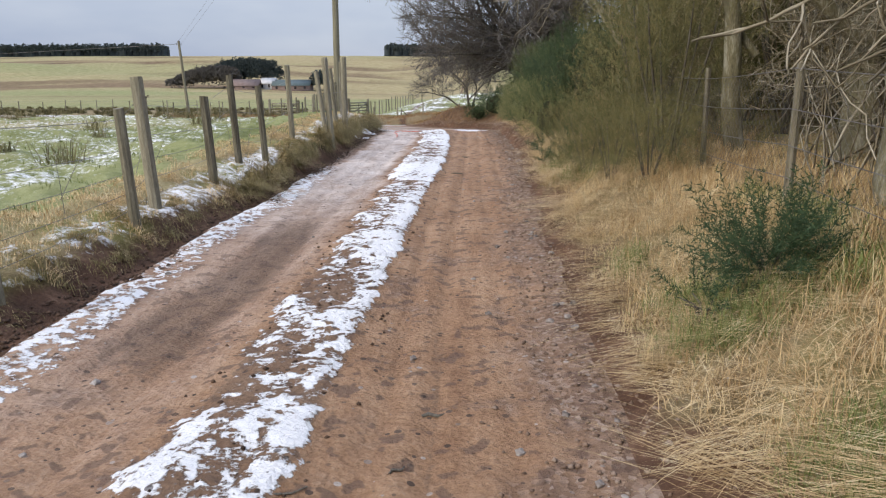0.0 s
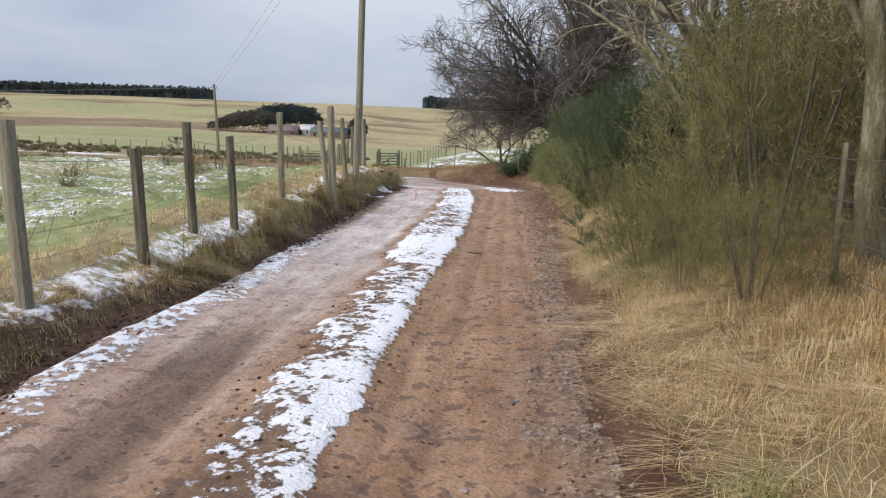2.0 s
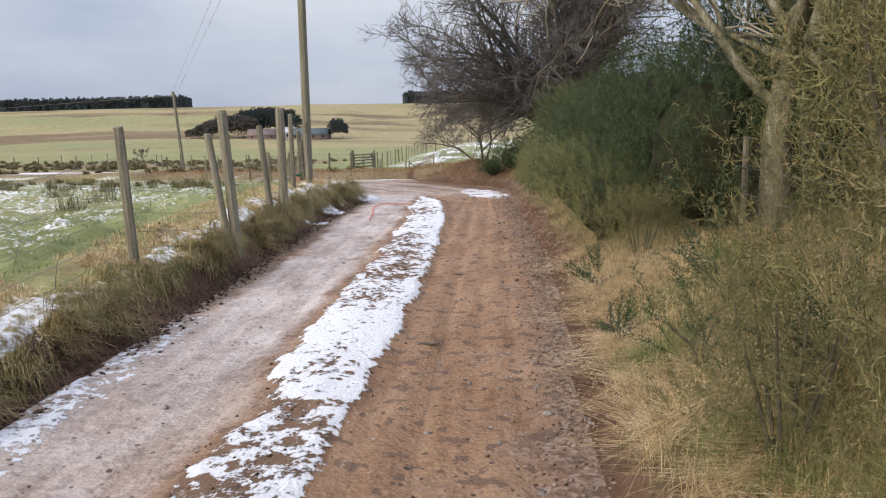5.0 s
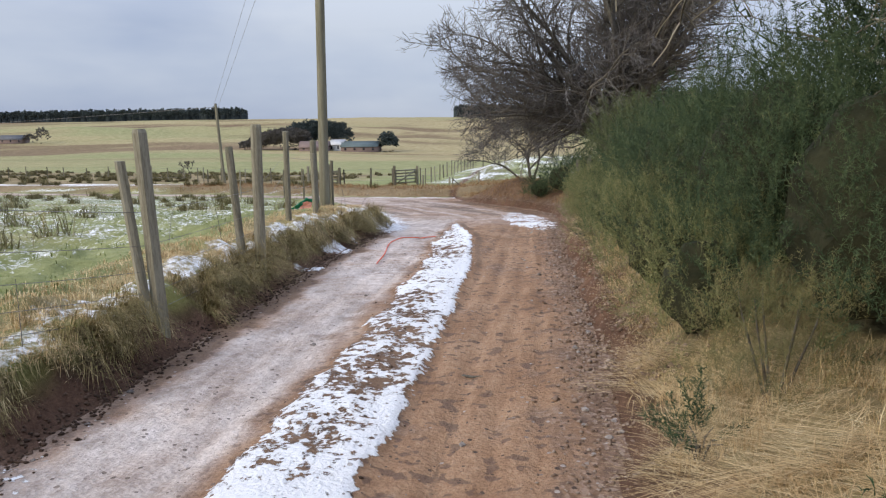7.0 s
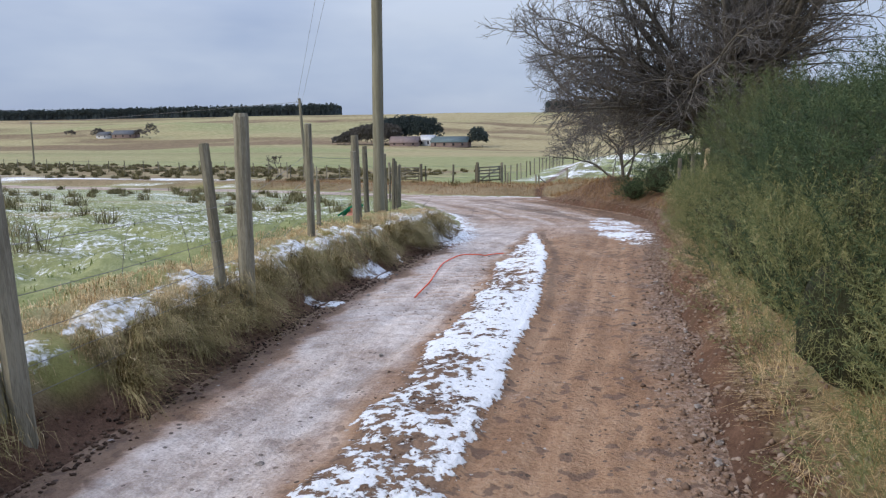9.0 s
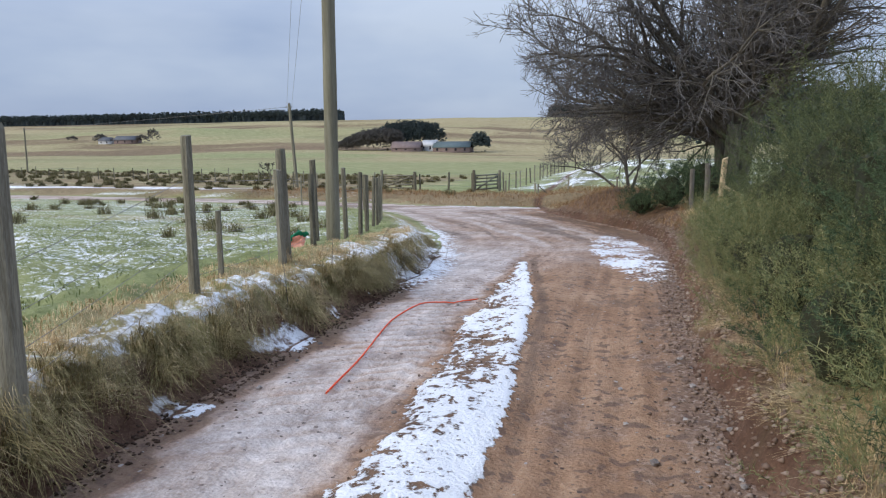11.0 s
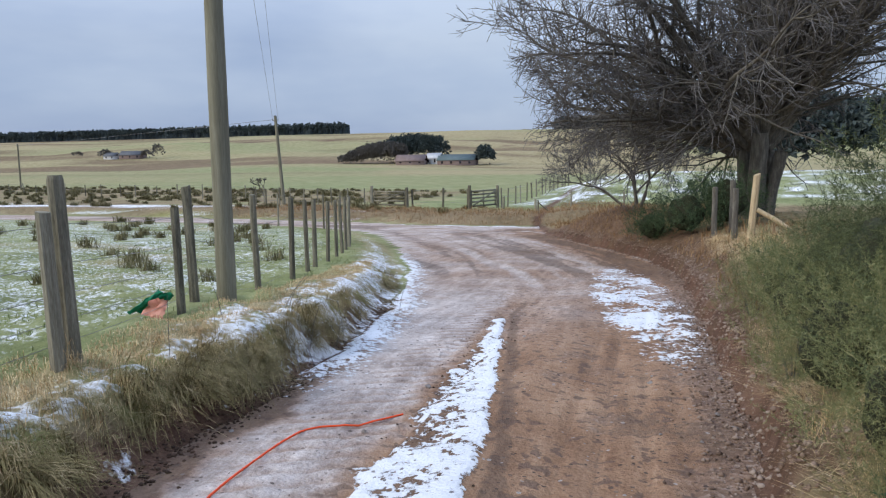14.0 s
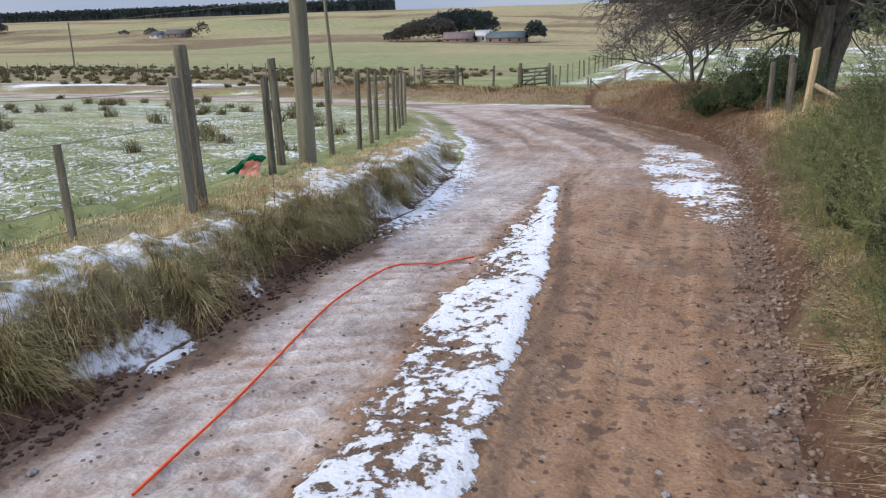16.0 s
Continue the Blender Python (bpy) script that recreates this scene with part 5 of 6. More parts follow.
stuff("fence_grass", v, f, M_STRAW, "upright pale dead grass along the netting fence", "grass")
cx, cy, r = scatter(2600, 1.25, 2.4, 0.3, 14.0, 35)
ok = (fbm(cx * 1.6, cy * 1.6, 88) > 0.59) & (-edges(cx, cy)[1] > 0.25)
cx, cy = cx[ok], cy[ok]
per = 40
n = len(cx) * per
bx, by = np.repeat(cx, per) + r.normal(0, 0.05, n), np.repeat(cy, per) + r.normal(0, 0.05, n)
v, f = curled(seat(bx, by), r.normal(0, 0.6, (n, 2)), r.uniform(0.06, 0.24, n), 0.003, 36)
stuff("green_tufts", v, f, M_GREENGRASS, "low yellowish green grass among the dead straw", "grass")

# turf hanging over the face of the bank, and dry grass on its crest
bx, by, r = scatter(330000, -4.8, -1.7, 0.3, 34, 3)
dl = -edges(bx, by)[0]
bare = ((crest_snow(bx, by, dl) < 0.47) & ((by < 21.8 + 1.2 * np.sin(bx * 7)) | (dl > 0.6))) | (r.random(len(bx)) < 0.14)
face = bare & (dl > 0.09 + 0.08 * smooth(8, 12, by)) & (dl < 0.62) & (fbm(bx * 2.1, by * 2.1, 82, 3) + 0.35 * (dl - 0.3) > 0.42)
pts = seat(bx[face], by[face])
n = len(pts)
v, f = hanging(pts, (0.05 + 0.56 * fbm(pts[:, 0] * 2.1, pts[:, 1] * 2.1, 82, 3) ** 2.2) * r.uniform(0.5, 1.4, n) * (0.42 + 0.58 * smooth(7, 12, pts[:, 1])), 0.0036, 4)
tx, ty, tr = scatter(4600, -4.8, -1.7, 0.3, 30, 23)
tl = -edges(tx, ty)[0]
tuft = (tl > 0.14 + 0.05 * smooth(8, 12, ty)) & (tl < 0.5) & (fbm(tx * 1.8, ty * 1.8, 84, 3) > 0.43) & (crest_snow(tx, ty, tl) < 0.5) & ((ty < 22.3) | (np.sin(ty * 37 + tx * 51) > 0.4))
tx, ty = tx[tuft], ty[tuft]
per = 60
size = np.repeat(tr.uniform(0.12, 0.32, len(tx)) * (0.45 + 0.55 * smooth(7, 12, ty)), per)
p = seat(np.repeat(tx, per) + tr.normal(0, 0.035, len(tx) * per), np.repeat(ty, per) + tr.normal(0, 0.05, len(tx) * per))
p[:, 2] += 0.03
v2, f2 = hanging(p, size * tr.uniform(0.55, 1.25, len(size)), 0.0036, 24)
f = [np.concatenate([f[0], f2[0] + len(v)]), np.concatenate([f[1], f2[1] + len(v)])]
v = np.concatenate([v, v2])
stuff("bank_grass", v, f, M_BANKGRASS, "matted brown and green grass hanging down the earth bank", "grass")
top = bare & (dl >= 0.3) & (dl < 1.25) & (fbm(bx * 1.6, by * 1.6, 83) > 0.34)
pts = seat(bx[top], by[top])
n = len(pts)
v, f = blades(pts, r.normal(0, 0.7, (n, 2)), r.uniform(0.02, 0.09, n), 0.004, 5, 0.9)
stuff("crest_grass", v, f, M_STRAW, "short dry straw grass on top of the bank", "grass")

# tussocks that arch over the edge of the bank
tx, ty, tr = scatter(2600, -3.4, -1.9, 8, 25, 51)
tl = -edges(tx, ty)[0]
ok = (tl > 0.16) & (tl < 0.46) & (fbm(tx * 1.5, ty * 1.5, 52, 3) > 0.46) & (crest_snow(tx, ty, tl) < 0.45)
tx, ty = tx[ok], ty[ok]
per = 46
size = np.repeat(tr.uniform(0.16, 0.36, len(tx)), per)
p = seat(np.repeat(tx, per) + tr.normal(0, 0.03, len(size)), np.repeat(ty, per) + tr.normal(0, 0.04, len(size)))
ln = np.repeat(np.stack([tr.normal(0.95, 0.3, len(tx)), tr.normal(-0.2, 0.5, len(tx))], 1), per, 0) + tr.normal(0, 0.3, (len(size), 2))
v, f = curled(p, ln, size * tr.uniform(0.6, 1.2, len(size)), 0.0032, 53)
v[6::7, 2] -= 0.10 * np.random.default_rng(54).random(len(v[6::7]))
stuff("tussock_grass", v, f, M_BANKGRASS, "arching tussocks of dead grass over the bank edge", "grass")

# uneven tufts on the shoulder of the bank
tx, ty, tr = scatter(7000, -5.0, -1.8, 0.3, 33, 27)
tl = -edges(tx, ty)[0]
ok = (tl > 0.2) & (tl < 0.85) & (crest_snow(tx, ty, tl) < 0.42) & (fbm(tx * 1.9, ty * 1.9, 87, 3) > 0.47) & ((ty < 22.5) | (tl > 0.7))
tx, ty = tx[ok], ty[ok]
per = 30
size = np.repeat(tr.uniform(0.05, 0.17, len(tx)) * (0.5 + fbm(tx * 1.4, ty * 1.4, 86)), per)
p = seat(np.repeat(tx, per) + tr.normal(0, 0.035, len(size)), np.repeat(ty, per) + tr.normal(0, 0.04, len(size)))
ln = np.repeat(np.stack([tr.normal(0.3, 0.6, len(tx)), tr.normal(0, 0.7, len(tx))], 1), per, 0) + tr.normal(0, 0.45, (len(size), 2))
v, f = curled(p, ln, size * tr.uniform(0.6, 1.2, len(size)), 0.0027, 28)
stuff("shoulder_grass", v, f, M_STRAW, "dry straw tufts on the shoulder of the bank", "grass")

# tufts in the pasture
cx, cy, r = scatter(5200, -14, -2.9, 2, 44, 6)
keep = (-edges(cx, cy)[0] > 0.9)
cx, cy = cx[keep], cy[keep]
per = 7
bx = np.repeat(cx, per) + r.normal(0, 0.05, len(cx) * per)
by = np.repeat(cy, per) + r.normal(0, 0.05, len(cx) * per)
n = len(bx)
v, f = blades(seat(bx, by), r.normal(0, 0.6, (n, 2)), r.uniform(0.03, 0.10, n), 0.009, 7, 0.6)
stuff("pasture_grass", v, f, M_GREENGRASS, "short tufted green grass of the pasture", "grass")

# tall dead weed stems on the bank
wx, wy, wr = scatter(26, -3.3, -2.2, 3, 26, 41)
stems = []
for q in range(26):
    z = land1(wx[q], wy[q])
    dx, dy = wr.normal(0.12, 0.15), wr.normal(0, 0.15)
    hgt = wr.uniform(0.25, 0.6)
    stems.append(tube([(wx[q], wy[q], z - 0.02), (wx[q] + dx * 0.4, wy[q] + dy * 0.4, z + hgt * 0.55), (wx[q] + dx, wy[q] + dy, z + hgt)], [0.003, 0.0025, 0.0015], 4, False))
v, f = join_tubes(stems)
stuff("weed_stems", v, f, M_TWIG, "tall brittle dead weed stems standing on the bank", "weeds")

# rush clumps
r = np.random.default_rng(9)
cx = np.concatenate([r.uniform(-16, -4.6, 44), r.uniform(-60, -12, 190), r.uniform(-120, -16, 900), r.uniform(-26, -8, 60)])
cy = np.concatenate([r.uniform(9, 40, 44), r.uniform(22, 58, 190), np.zeros(900), r.uniform(38, 58, 60)])
cy[234:1134] = r.uniform(52, 98, 900) - 0.24 * (cx[234:1134] + 26)
dl, dr, df = edges(cx, cy)
keep = (dl < -2.0) | (df < -2.5)
cx, cy = cx[keep], cy[keep]
big = r.uniform(0.6, 1.25, len(cx))
per = 90
bx = np.repeat(cx, per) + r.normal(0, 0.10, len(cx) * per) * np.repeat(big, per) * 1.3
by = np.repeat(cy, per) + r.normal(0, 0.10, len(cx) * per) * np.repeat(big, per)
n = len(bx)
dist = np.hypot(bx, by - 15)
v, f = blades(seat(bx, by), r.normal(0, 0.55, (n, 2)), np.repeat(big, per) * r.uniform(0.22, 0.52, n), np.where(dist < 45, 0.006 + 0.0005 * dist, 0.010 + 0.0008 * dist), 10, 0.3)
stuff("rushes", v, f, M_RUSH, "dark brown tussocks of rushes dotted over the pasture", "rushes")

# rough dead grass on the far side of the bend and under the trees
bx, by, r = scatter(100000, -24, 6, 25, 60, 11)
dl, dr, df = edges(bx, by)
ok = ((df < -0.1) & (df > -6.5)) | ((dr < -0.3) & (dr > -4) & (bx > -4) & (fbm(bx * 0.9, by * 0.9, 85) > 0.38))
n = ok.sum()
v, f = blades(seat(bx[ok], by[ok]), r.normal(0, 0.5, (n, 2)), r.uniform(0.08, 0.34, n), 0.012, 12, 0.6)
stuff("rough_grass", v, f, M_RUST, "rusty dead grass edging the bend of the track", "grass")

# ---------------------------------------------------------------- far woods and farms
def conifer_block(name, xs, ys, step, height, label, seed, wide=3.6, round_top=0.0):
    r = np.random.default_rng(seed)
    X, Y = np.meshgrid(np.arange(xs[0], xs[1], step), np.arange(ys[0], ys[1], step))
    X = (X + r.uniform(-0.4, 0.4, X.shape) * step).ravel()
    Y = (Y + r.uniform(-0.4, 0.4, Y.shape) * step).ravel()
    Z = land(X, Y)
    n, k = len(X), 6
    h = height * r.uniform(0.96, 1.02, n) * (1 if round_top == 0 else np.clip(1 - round_top * (((X - X.mean()) / (np.ptp(X) * 0.5 + 1)) ** 2), 0.3, 1))
    ang = np.arange(k) * 2 * np.pi / k
    low = np.stack([X[:, None] + np.cos(ang) * wide, Y[:, None] + np.sin(ang) * wide, (Z - 0.5)[:, None] + 0 * ang[None]], -1)
    up = np.stack([X[:, None] + np.cos(ang) * wide * 0.9, Y[:, None] + np.sin(ang) * wide * 0.9, (Z + h * 0.9)[:, None] + 0 * ang[None]], -1)
    tip = np.stack([X, Y, Z + h], -1)[:, None]
    v = np.concatenate([low, up, tip], 1)
    i = np.arange(n)[:, None] * 13
    j = np.arange(k)
    j2 = (j + 1) % k
    q = (i[:, :, None] + np.stack([j, j2, k + j2, k + j], -1)[None]).reshape(-1, 4)
    t = (i[:, :, None] + np.stack([k + j, k + j2, 0 * j + 12], -1)[None]).reshape(-1, 3)
    return stuff(name, v.reshape(-1, 3), [q, t], M_CONIFER, label, "wood")


bare_tree("young_tree", -35.8, 80.0, [((0, 0, -0.1), (0.05, 0, 1), 1.1, 0.05), ((0, 0, 0.9), (-0.5, 0, 0.6), 0.5, 0.035), ((0, 0, 0.9), (0.5, 0, 0.6), 0.5, 0.035)], "lone small bare sapling in the far pasture", 44, depth=4, spread=1.0, lift=0.05, droop=0.05, min_r=0.02, shrink=0.6)


def far_wood(name, label, places, material, seed, n, needle=0.9, width=0.5):
    """A clump of far trees; places: x, y, half width, height of each rounded crown."""
    lumps = [(x, y, land1(x, y) + h * 0.5, w, w, h * 0.52) for x, y, w, h in places]
    me = bush_mesh(name, [(x, y, z + 50, a, b, c) for x, y, z, a, b, c in lumps], n, material, seed, n_side=3, length=1.0, side=needle, per=2, needle=needle * 0.6, width=width, up=0.3, inner=0.5)
    ob = tagged(new(name, me), label, "wood", kind="stuff")
    ob.location = (0, 0, -50)
    return ob


def plantation(x0, x1, label, seed):
    """A dense far plantation: rows of dark crowns over a closed inner stand."""
    r = random.Random(seed)
    places = [(x0 + 7 + k * 4.5, 704 + r.uniform(-2, 2), 5.5, 10.6 + r.uniform(-0.12, 0.12)) for k in range(int((x1 - x0 - 10) / 4.5))]
    far_wood("plantation", label, places, M_FAREVERGREEN, seed, 40 * len(places), 1.5, 1.6)
    conifer_block("plantation_stand", (x0 + 4, x1 - 4), (707, 718), 4.0, 10.8, label, seed)


plantation(-1000, -292, "long dark conifer plantation along the skyline", 1)
plantation(-84, 300, "dark block of conifers on the hilltop", 2)
far_wood("shelter_wood", "bare grey brown trees sheltering a farm", [(-144, 352, 4, 3.5), (-140, 352, 4, 5.5), (-136, 354, 5, 7.5), (-131, 353, 5, 9), (-126, 352, 5, 9.5), (-121, 352, 5, 9.5), (-117, 353, 4, 9)], M_FARTREE, 5, 4200)
far_wood("shelter_wood", "dark evergreen trees behind a farmhouse", [(-122, 362, 6, 12), (-116, 363, 6, 13), (-110, 363, 6, 13), (-104, 362, 6, 12.5), (-99, 362, 5, 11.5), (-118, 360, 6, 11)], M_FAREVERGREEN, 6, 4200)
far_wood("farm_tree", "single dark rounded tree by the farm", [(-73, 351, 3.6, 8.5), (-72, 352, 3.0, 7)], M_FAREVERGREEN, 7, 700)
far_wood("hillside_trees", "low bare bushes beside a distant steading", [(-352, 424, 4, 5), (-318, 423, 3.5, 5), (-309, 422, 3.5, 9), (-375, 424, 3, 3), (-560, 480, 9, 8), (-566, 482, 8, 7)], M_FARTREE, 8, 1300)
far_wood("dark_copse", "dark evergreen copse in the meadow behind the tree", [(9, 92, 2.5, 5.5), (12, 93, 2.8, 6), (15, 93, 2.8, 6), (18, 94, 3, 6), (22, 95, 3, 6)], M_FAREVERGREEN, 9, 2200)

def farm_building(x, y, length, depth, wall_h, roof_h, wall_m, roof_m, label, turn=0.0, windows=3):
    z = land1(x, y) - 0.2
    house = empty("farm_building", pose(x, y, z, 0, 0, turn), label, "building", "farm buildings")
    a, b = length / 2, depth / 2
    v = np.array([(-a, -b, 0), (a, -b, 0), (a, b, 0), (-a, b, 0), (-a, -b, wall_h), (a, -b, wall_h), (a, b, wall_h), (-a, b, wall_h), (-a, 0, wall_h + roof_h), (a, 0, wall_h + roof_h)], float)
    part("wall", mesh_np("wall", v, [np.array([[0, 1, 5, 4], [1, 2, 6, 5], [2, 3, 7, 6], [3, 0, 4, 7]]), np.array([[4, 7, 8], [5, 9, 6]])]), wall_m, house)
    o = 0.35
    for s in (-1, 1):
        p = np.array([(-a - o, s * (b + o), wall_h - 0.2), (a + o, s * (b + o), wall_h - 0.2), (a + o, 0, wall_h + roof_h + 0.12), (-a - o, 0, wall_h + roof_h + 0.12)], float)
        v = np.concatenate([p, p + np.array([0, 0, 0.18])])
        part("roof", mesh_np("roof", v, np.array([[0, 1, 2, 3], [4, 5, 6, 7], [0, 1, 5, 4], [1, 2, 6, 5], [2, 3, 7, 6], [3, 0, 4, 7]])), roof_m, house)
    for k in range(windows):
        wx = -a + length * (k + 0.5) / windows
        v = np.array([(wx - 0.5, -b - 0.03, 0.9), (wx + 0.5, -b - 0.03, 0.9), (wx + 0.5, -b - 0.03, wall_h - 0.5), (wx - 0.5, -b - 0.03, wall_h - 0.5)], float)
        v = np.concatenate([v, v + np.array([0, 0.06, 0])])
        part("window", mesh_np("window", v, np.array([[0, 1, 2, 3], [7, 6, 5, 4], [0, 4, 5, 1], [1, 5, 6, 2], [2, 6, 7, 3], [3, 7, 4, 0]])), M_GLASSDARK, house)
    return house


farm_building(-108, 346, 14, 7, 2.0, 2.6, M_FARMWALL, M_FARMWALL, "low stone farmhouse with a rusty red roof", 4)
farm_building(-98, 352, 8, 6, 3.0, 2.2, M_WHITEWALL, M_WHITEWALL, "small white gabled farm outbuilding dusted with snow", -20, 2)
farm_building(-86, 350, 18, 9, 2.6, 2.4, M_FARMWALL, M_SHEET, "long green sheet-roofed farm shed", 0, 4)
farm_building(-330, 424, 16, 7, 2.6, 2.4, M_FARMWALL, M_SLATE, "distant long stone steading with a slate roof", 5, 3)
farm_building(-345, 422, 9, 6, 2.4, 2.0, M_WHITEWALL, M_SLATE, "distant small white cottage", 0, 2)

# ---------------------------------------------------------------- small things by the way
def rock(name, size, seed, label, x, y, squash=0.6, category="stone", group="stones on the track"):
    bm = bmesh.new()
    bmesh.ops.create_icosphere(bm, subdivisions=2, radius=1.0)
    for vtx in bm.verts:
        n = noise.noise(vtx.co * 1.4 + Vector((seed * 3.1, seed, 0)))
        vtx.co = Vector((vtx.co.x, vtx.co.y * 0.8, vtx.co.z * squash)) * size * (1 + 0.45 * n)
    me = bpy.data.meshes.new(name)
    bm.to_mesh(me)
    bm.free()
    me.materials.append(M_STONE)
    ob = new(name, me)
    ob.matrix_basis = pose(x, y, land1(x, y) + size * squash * 0.35, 0, 0, seed * 50)
    return tagged(ob, label, category, group)


r = random.Random(4)
for k in range(170):
    y = r.uniform(2.5, 27)
    side = r.random()
    x = float(np.interp(y, R_Y, R_X)) - abs(r.gauss(0.05, 0.22)) if side < 0.72 else (float(np.interp(y, L_Y, L_X)) + r.uniform(0.05, 0.3) if side < 0.86 else r.uniform(-1.5, 0.9))
    rock("stone", r.uniform(0.010, 0.026) * (1.4 if y > 13 and k % 4 == 0 else 1.0), k % 9 + 1, "small reddish grey stone trodden into the track", x, y)

def crumbs(name, x, y, size, material, label, category, seed):
    """Many small angular lumps pressed into the ground."""
    r = np.random.default_rng(seed)
    n = len(x)
    octa = np.array([(1, 0, 0), (-1, 0, 0), (0, 1, 0), (0, -1, 0), (0, 0, 0.75), (0, 0, -0.6)], float)
    v = octa[None] * (1 + r.normal(0, 0.28, (n, 6, 3))) * size[:, None, None]
    a = r.uniform(0, 6.28, n)
    c, s = np.cos(a)[:, None], np.sin(a)[:, None]
    v = np.stack([v[..., 0] * c - v[..., 1] * s, v[..., 0] * s + v[..., 1] * c, v[..., 2]], -1)
    v = v + np.stack([x, y, land(x, y) + size * 0.25], -1)[:, None]
    f = np.array([(0, 2, 4), (2, 1, 4), (1, 3, 4), (3, 0, 4), (2, 0, 5), (1, 2, 5), (3, 1, 5), (0, 3, 5)])
    stuff(name, v.reshape(-1, 3), (np.arange(n)[:, None, None] * 6 + f[None]).reshape(-1, 3), material, label, category)


cr = np.random.default_rng(17)
y = cr.uniform(1.0, 28, 5200)
x = soft_interp(y, R_Y, R_X, 1.0) + cr.normal(-0.10, 0.17, 5200)
crumbs("gravel", x, y, cr.uniform(0.004, 0.016, 5200), M_GRAVEL, "loose gravel and crumbled earth along the track edge", "gravel", 18)
y = cr.uniform(1.0, 27, 5200)
x = soft_interp(y, L_Y, L_X, 1.0) + cr.normal(0.0, 0.09, 5200)
crumbs("soil_clods", x, y, cr.uniform(0.005, 0.019, 5200), M_CLOD, "dark crumbled soil fallen at the foot of the bank", "soil", 19)
y = cr.uniform(1.5, 26, 1500)
x = np.interp(y, [0, 8, 14, 18, 21, 26.3], [-0.4, -0.33, -0.3, -0.4, -0.7, -1.25]) + cr.normal(0, 0.17, 1500)
crumbs("crown_clods", x, y, cr.uniform(0.004, 0.015, 1500), M_CLOD, "dark crumbs of earth lying on the snow", "soil", 20)

y = cr.uniform(13, 44, 6500)
x = soft_interp(y, R_Y, R_X, 1.0) + cr.normal(0.18, 0.22, 6500)
crumbs("edge_clods", x, y, cr.uniform(0.006, 0.028, 6500), M_GRAVEL, "reddish lumps of soil along the cut edge of the bend", "soil", 22)

# a snapped stick lying in the rut and twigs on the earth
def stick(x, y, length, turn, rad, label):
    z = land1(x, y) + rad * 0.6
    pts = [(-length / 2, 0, 0), (-length * 0.2, 0.012, 0.004), (length * 0.15, -0.008, 0.002), (length / 2, 0.01, 0.0)]
    v, f = tube(pts, [rad, rad * 1.1, rad * 0.9, rad * 0.6], 6)
    ob = new("stick", mesh_np("stick", v, f, M_BARK))
    ob.matrix_basis = pose(x, y, z, 0, 0, turn)
    tagged(ob, label, "stick", "sticks on the track")


stick(0.345, 13.49, 0.19, 8, 0.011, "short dark broken stick lying in the wheel rut")
stick(0.32, 3.35, 0.10, 10, 0.008, "short dark broken stick lying in the wheel rut")
stick(-0.12, 2.70, 0.16, 30, 0.004, "thin pale twig on the earth")
stick(0.22, 2.9, 0.07, 40, 0.005, "thin pale twig on the earth")
stick(0.25, 11.0, 0.16, 5, 0.01, "short dark broken stick lying in the wheel rut")

# broken strainer post with its fallen rail, and older stumps beside it
strainer = empty("strainer_post", pose(2.62, 32.2, land1(2.62, 32.2)), "split pale timber gatepost with a slipped rail", "post")
ob = part("post", post_mesh(1.32, 0.15, False, 7, 3, 0.5), M_FRESH, strainer)
ob.rotation_euler = (0, 0.07, 0.4)
v, f = tube([(0.1, -0.02, 0.62), (0.45, -0.1, 0.42), (0.85, -0.2, 0.12)], [0.05, 0.05, 0.045], 7)
part("rail", mesh_np("rail", v, f), M_FRESH, strainer)
for dx, dy, h in ((-0.28, 0.2, 1.05), (-0.55, 1.6, 1.15), (-0.15, 1.9, 1.2)):
    p = empty("old_post", pose(2.62 + dx, 32.2 + dy, land1(2.62 + dx, 32.2 + dy)), "old dark weathered gatepost by the tree", "post", "old gateposts")
    part("shaft", post_mesh(h, 0.13, True, 8, 7), M_BARK, p)

marker = empty("broken_rail", pose(-4.7, 53.3, land1(-4.7, 53.3)), "dark broken rail propped at the edge of the bend", "rail")
v, f = tube([(0, 0, -0.05), (0.02, 0, 0.65)], [0.05, 0.045], 6)
part("stake", mesh_np("stake", v, f), M_POST, marker)
v, f = tube([(0.0, -0.02, 0.55), (0.6, 0.1, 0.05)], [0.035, 0.04], 6)
part("rail", mesh_np("rail", v, f), M_POST, marker)

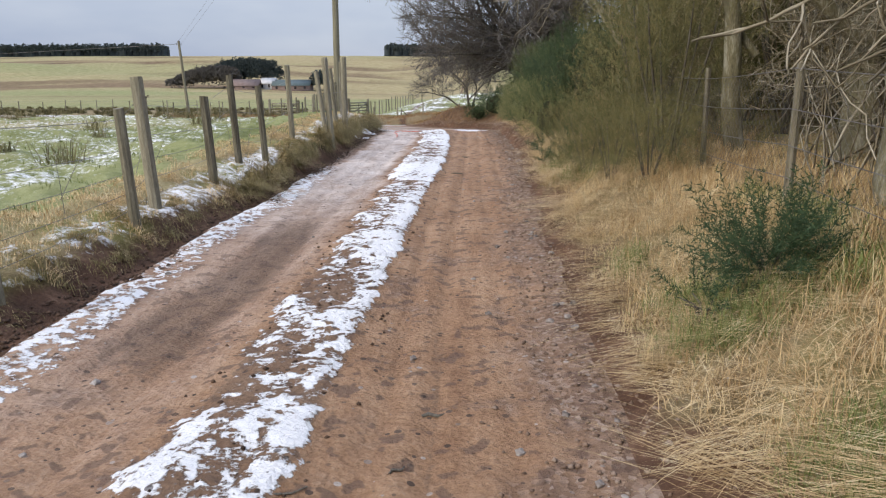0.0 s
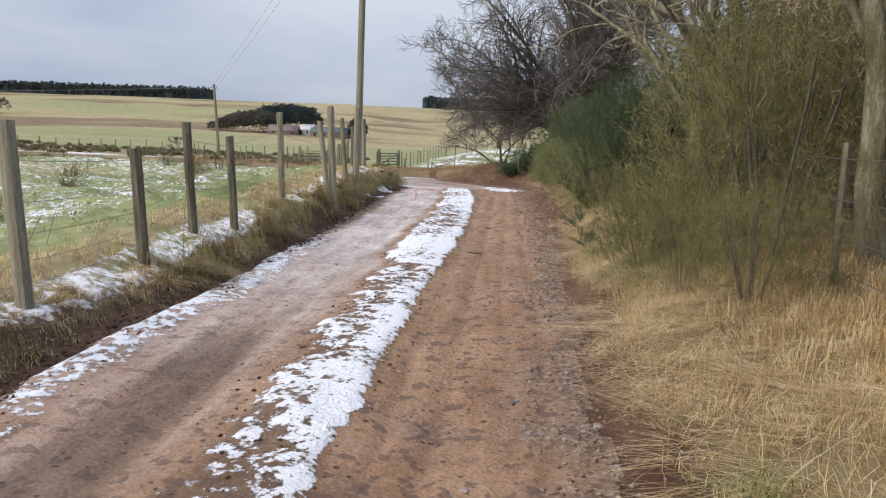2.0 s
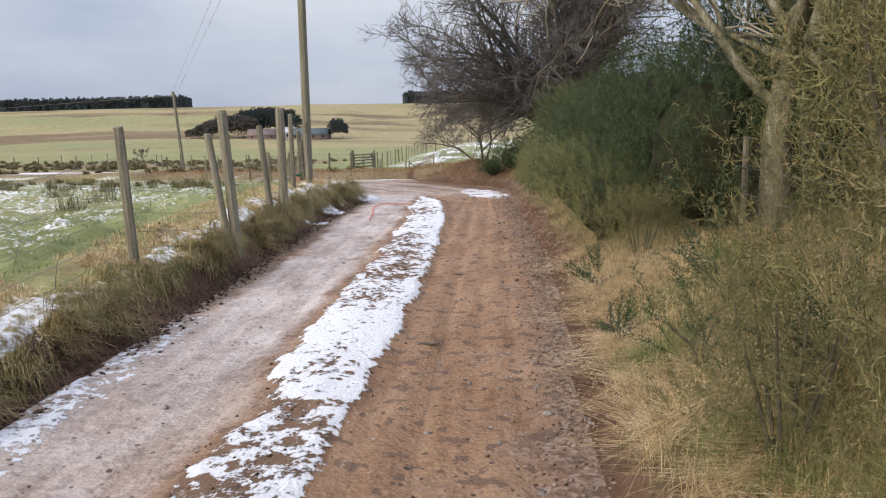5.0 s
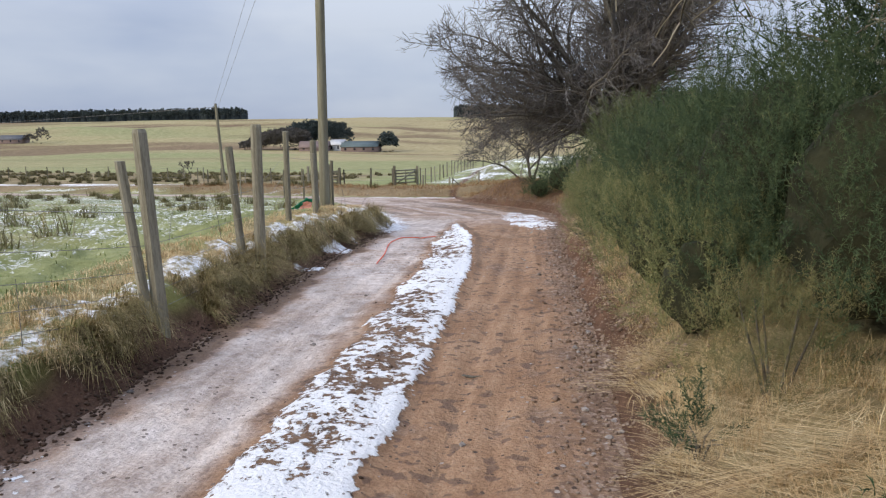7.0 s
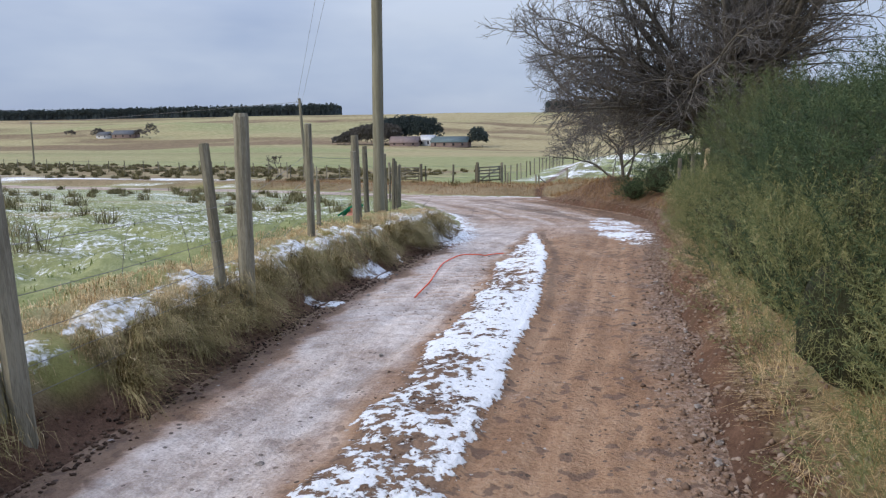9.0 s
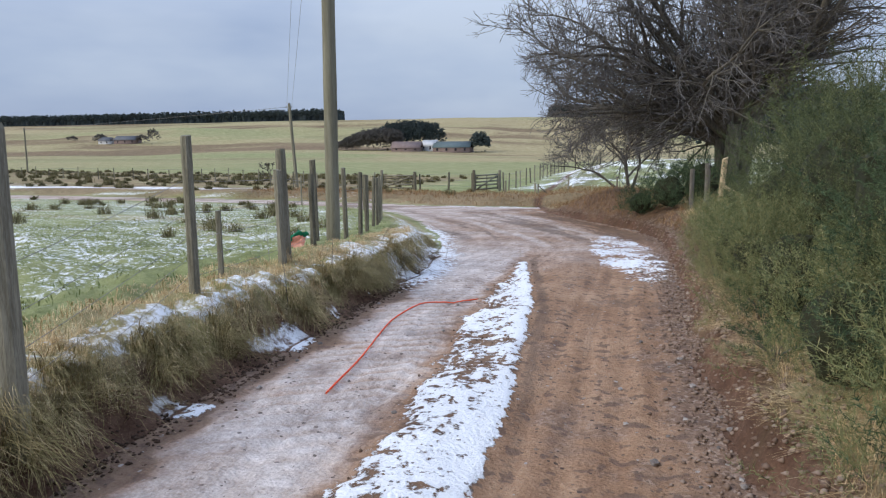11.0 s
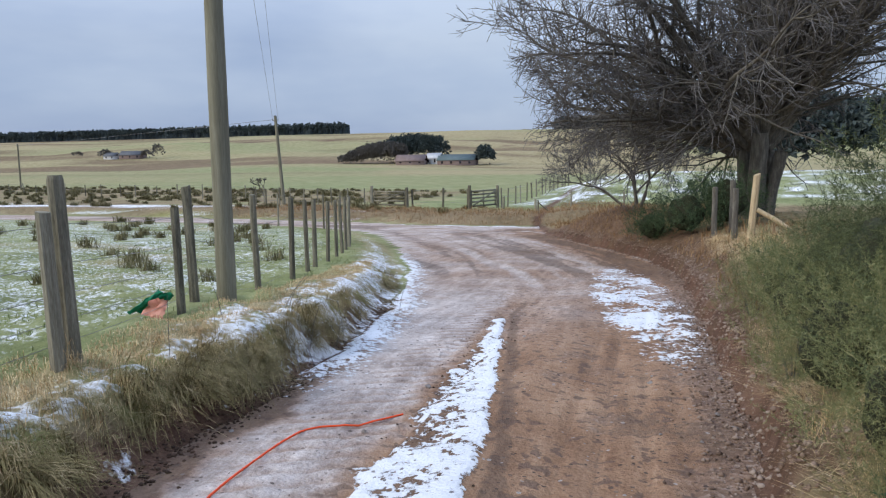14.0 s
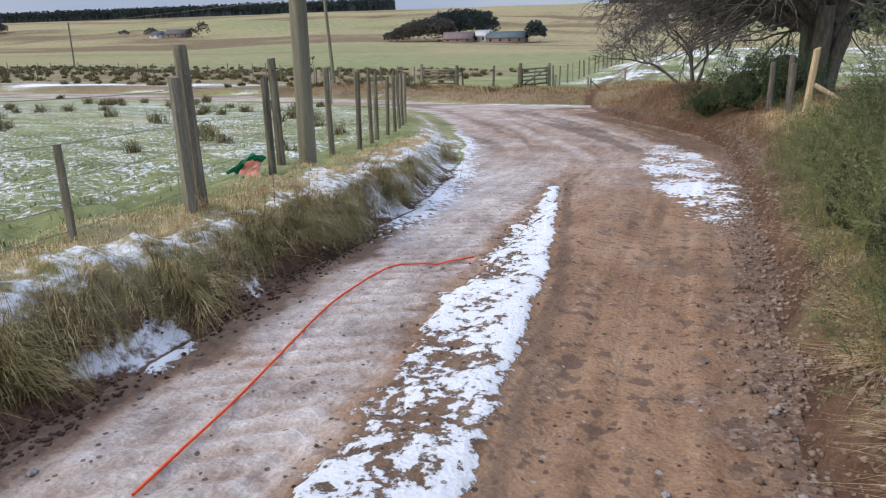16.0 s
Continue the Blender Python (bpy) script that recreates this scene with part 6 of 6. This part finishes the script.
# torn plastic sack caught on the fence
sack = empty("plastic_sack", pose(-3.80, 22.45, land1(-3.80, 22.45)), "torn green and red plastic sack against a post", "sack")
def crumple(name, corners, material, seed, amp):
    c = np.array(corners, float)
    k = 12
    s, t = np.meshgrid(np.linspace(0, 1, k), np.linspace(0, 1, k))
    p = (c[0] * ((1 - s) * (1 - t))[..., None] + c[1] * (s * (1 - t))[..., None] + c[2] * (s * t)[..., None] + c[3] * ((1 - s) * t)[..., None])
    p = p + (np.stack([fbm(s * 5, t * 5, seed + q) - 0.5 for q in range(3)], -1)) * amp
    v = np.concatenate([p.reshape(-1, 3), p.reshape(-1, 3) + np.array([0.006, -0.006, 0.004])])
    i = np.arange(k * k).reshape(k, k)
    q = np.stack([i[:-1, :-1], i[:-1, 1:], i[1:, 1:], i[1:, :-1]], -1).reshape(-1, 4)
    part(name, mesh_np(name, v, np.concatenate([q, q[:, ::-1] + k * k]), None, True), material, sack)


crumple("green_sheet", [(-0.32, -0.05, 0.04), (-0.24, 0.05, 0.02), (0.12, 0.08, 0.20), (-0.04, 0.02, 0.25)], M_GREENPLASTIC, 90, 0.07)
crumple("red_sheet", [(-0.18, -0.10, 0.0), (0.08, -0.08, 0.0), (0.10, 0.0, 0.15), (-0.02, -0.03, 0.19)], M_REDPLASTIC, 94, 0.06)

thin_stake = empty("thin_stake", pose(-3.05, 19.35, land1(-3.05, 19.35)), "short slender grey stake in the pasture edge", "post")
part("shaft", post_mesh(0.62, 0.055, False, 6, 21), M_POST, thin_stake)

# the orange lead lying along the wheel rut
LEAD = [(-1.33, 17.85), (-1.35, 18.07), (-1.37, 18.32), (-1.41, 18.76), (-1.57, 19.66), (-1.62, 20.21), (-1.62, 21.0), (-1.3, 21.18), (-1.05, 21.55)]
pts = []
for t in np.linspace(0, len(LEAD) - 1, 60):
    x, y = (float(soft_interp(np.array([t]), range(len(LEAD)), [p[k] for p in LEAD], 0.4)[0]) for k in (0, 1))
    pts.append((x, y, float(land(np.full(9, x), y + np.linspace(-0.25, 0.25, 9)).mean()) + 0.016))
v, f = tube(pts, [0.007] * 60, 6)
tagged(new("dog_lead", mesh_np("dog_lead", v, f, M_LEAD, True)), "long bright orange webbing lead lying along the rut", "lead")
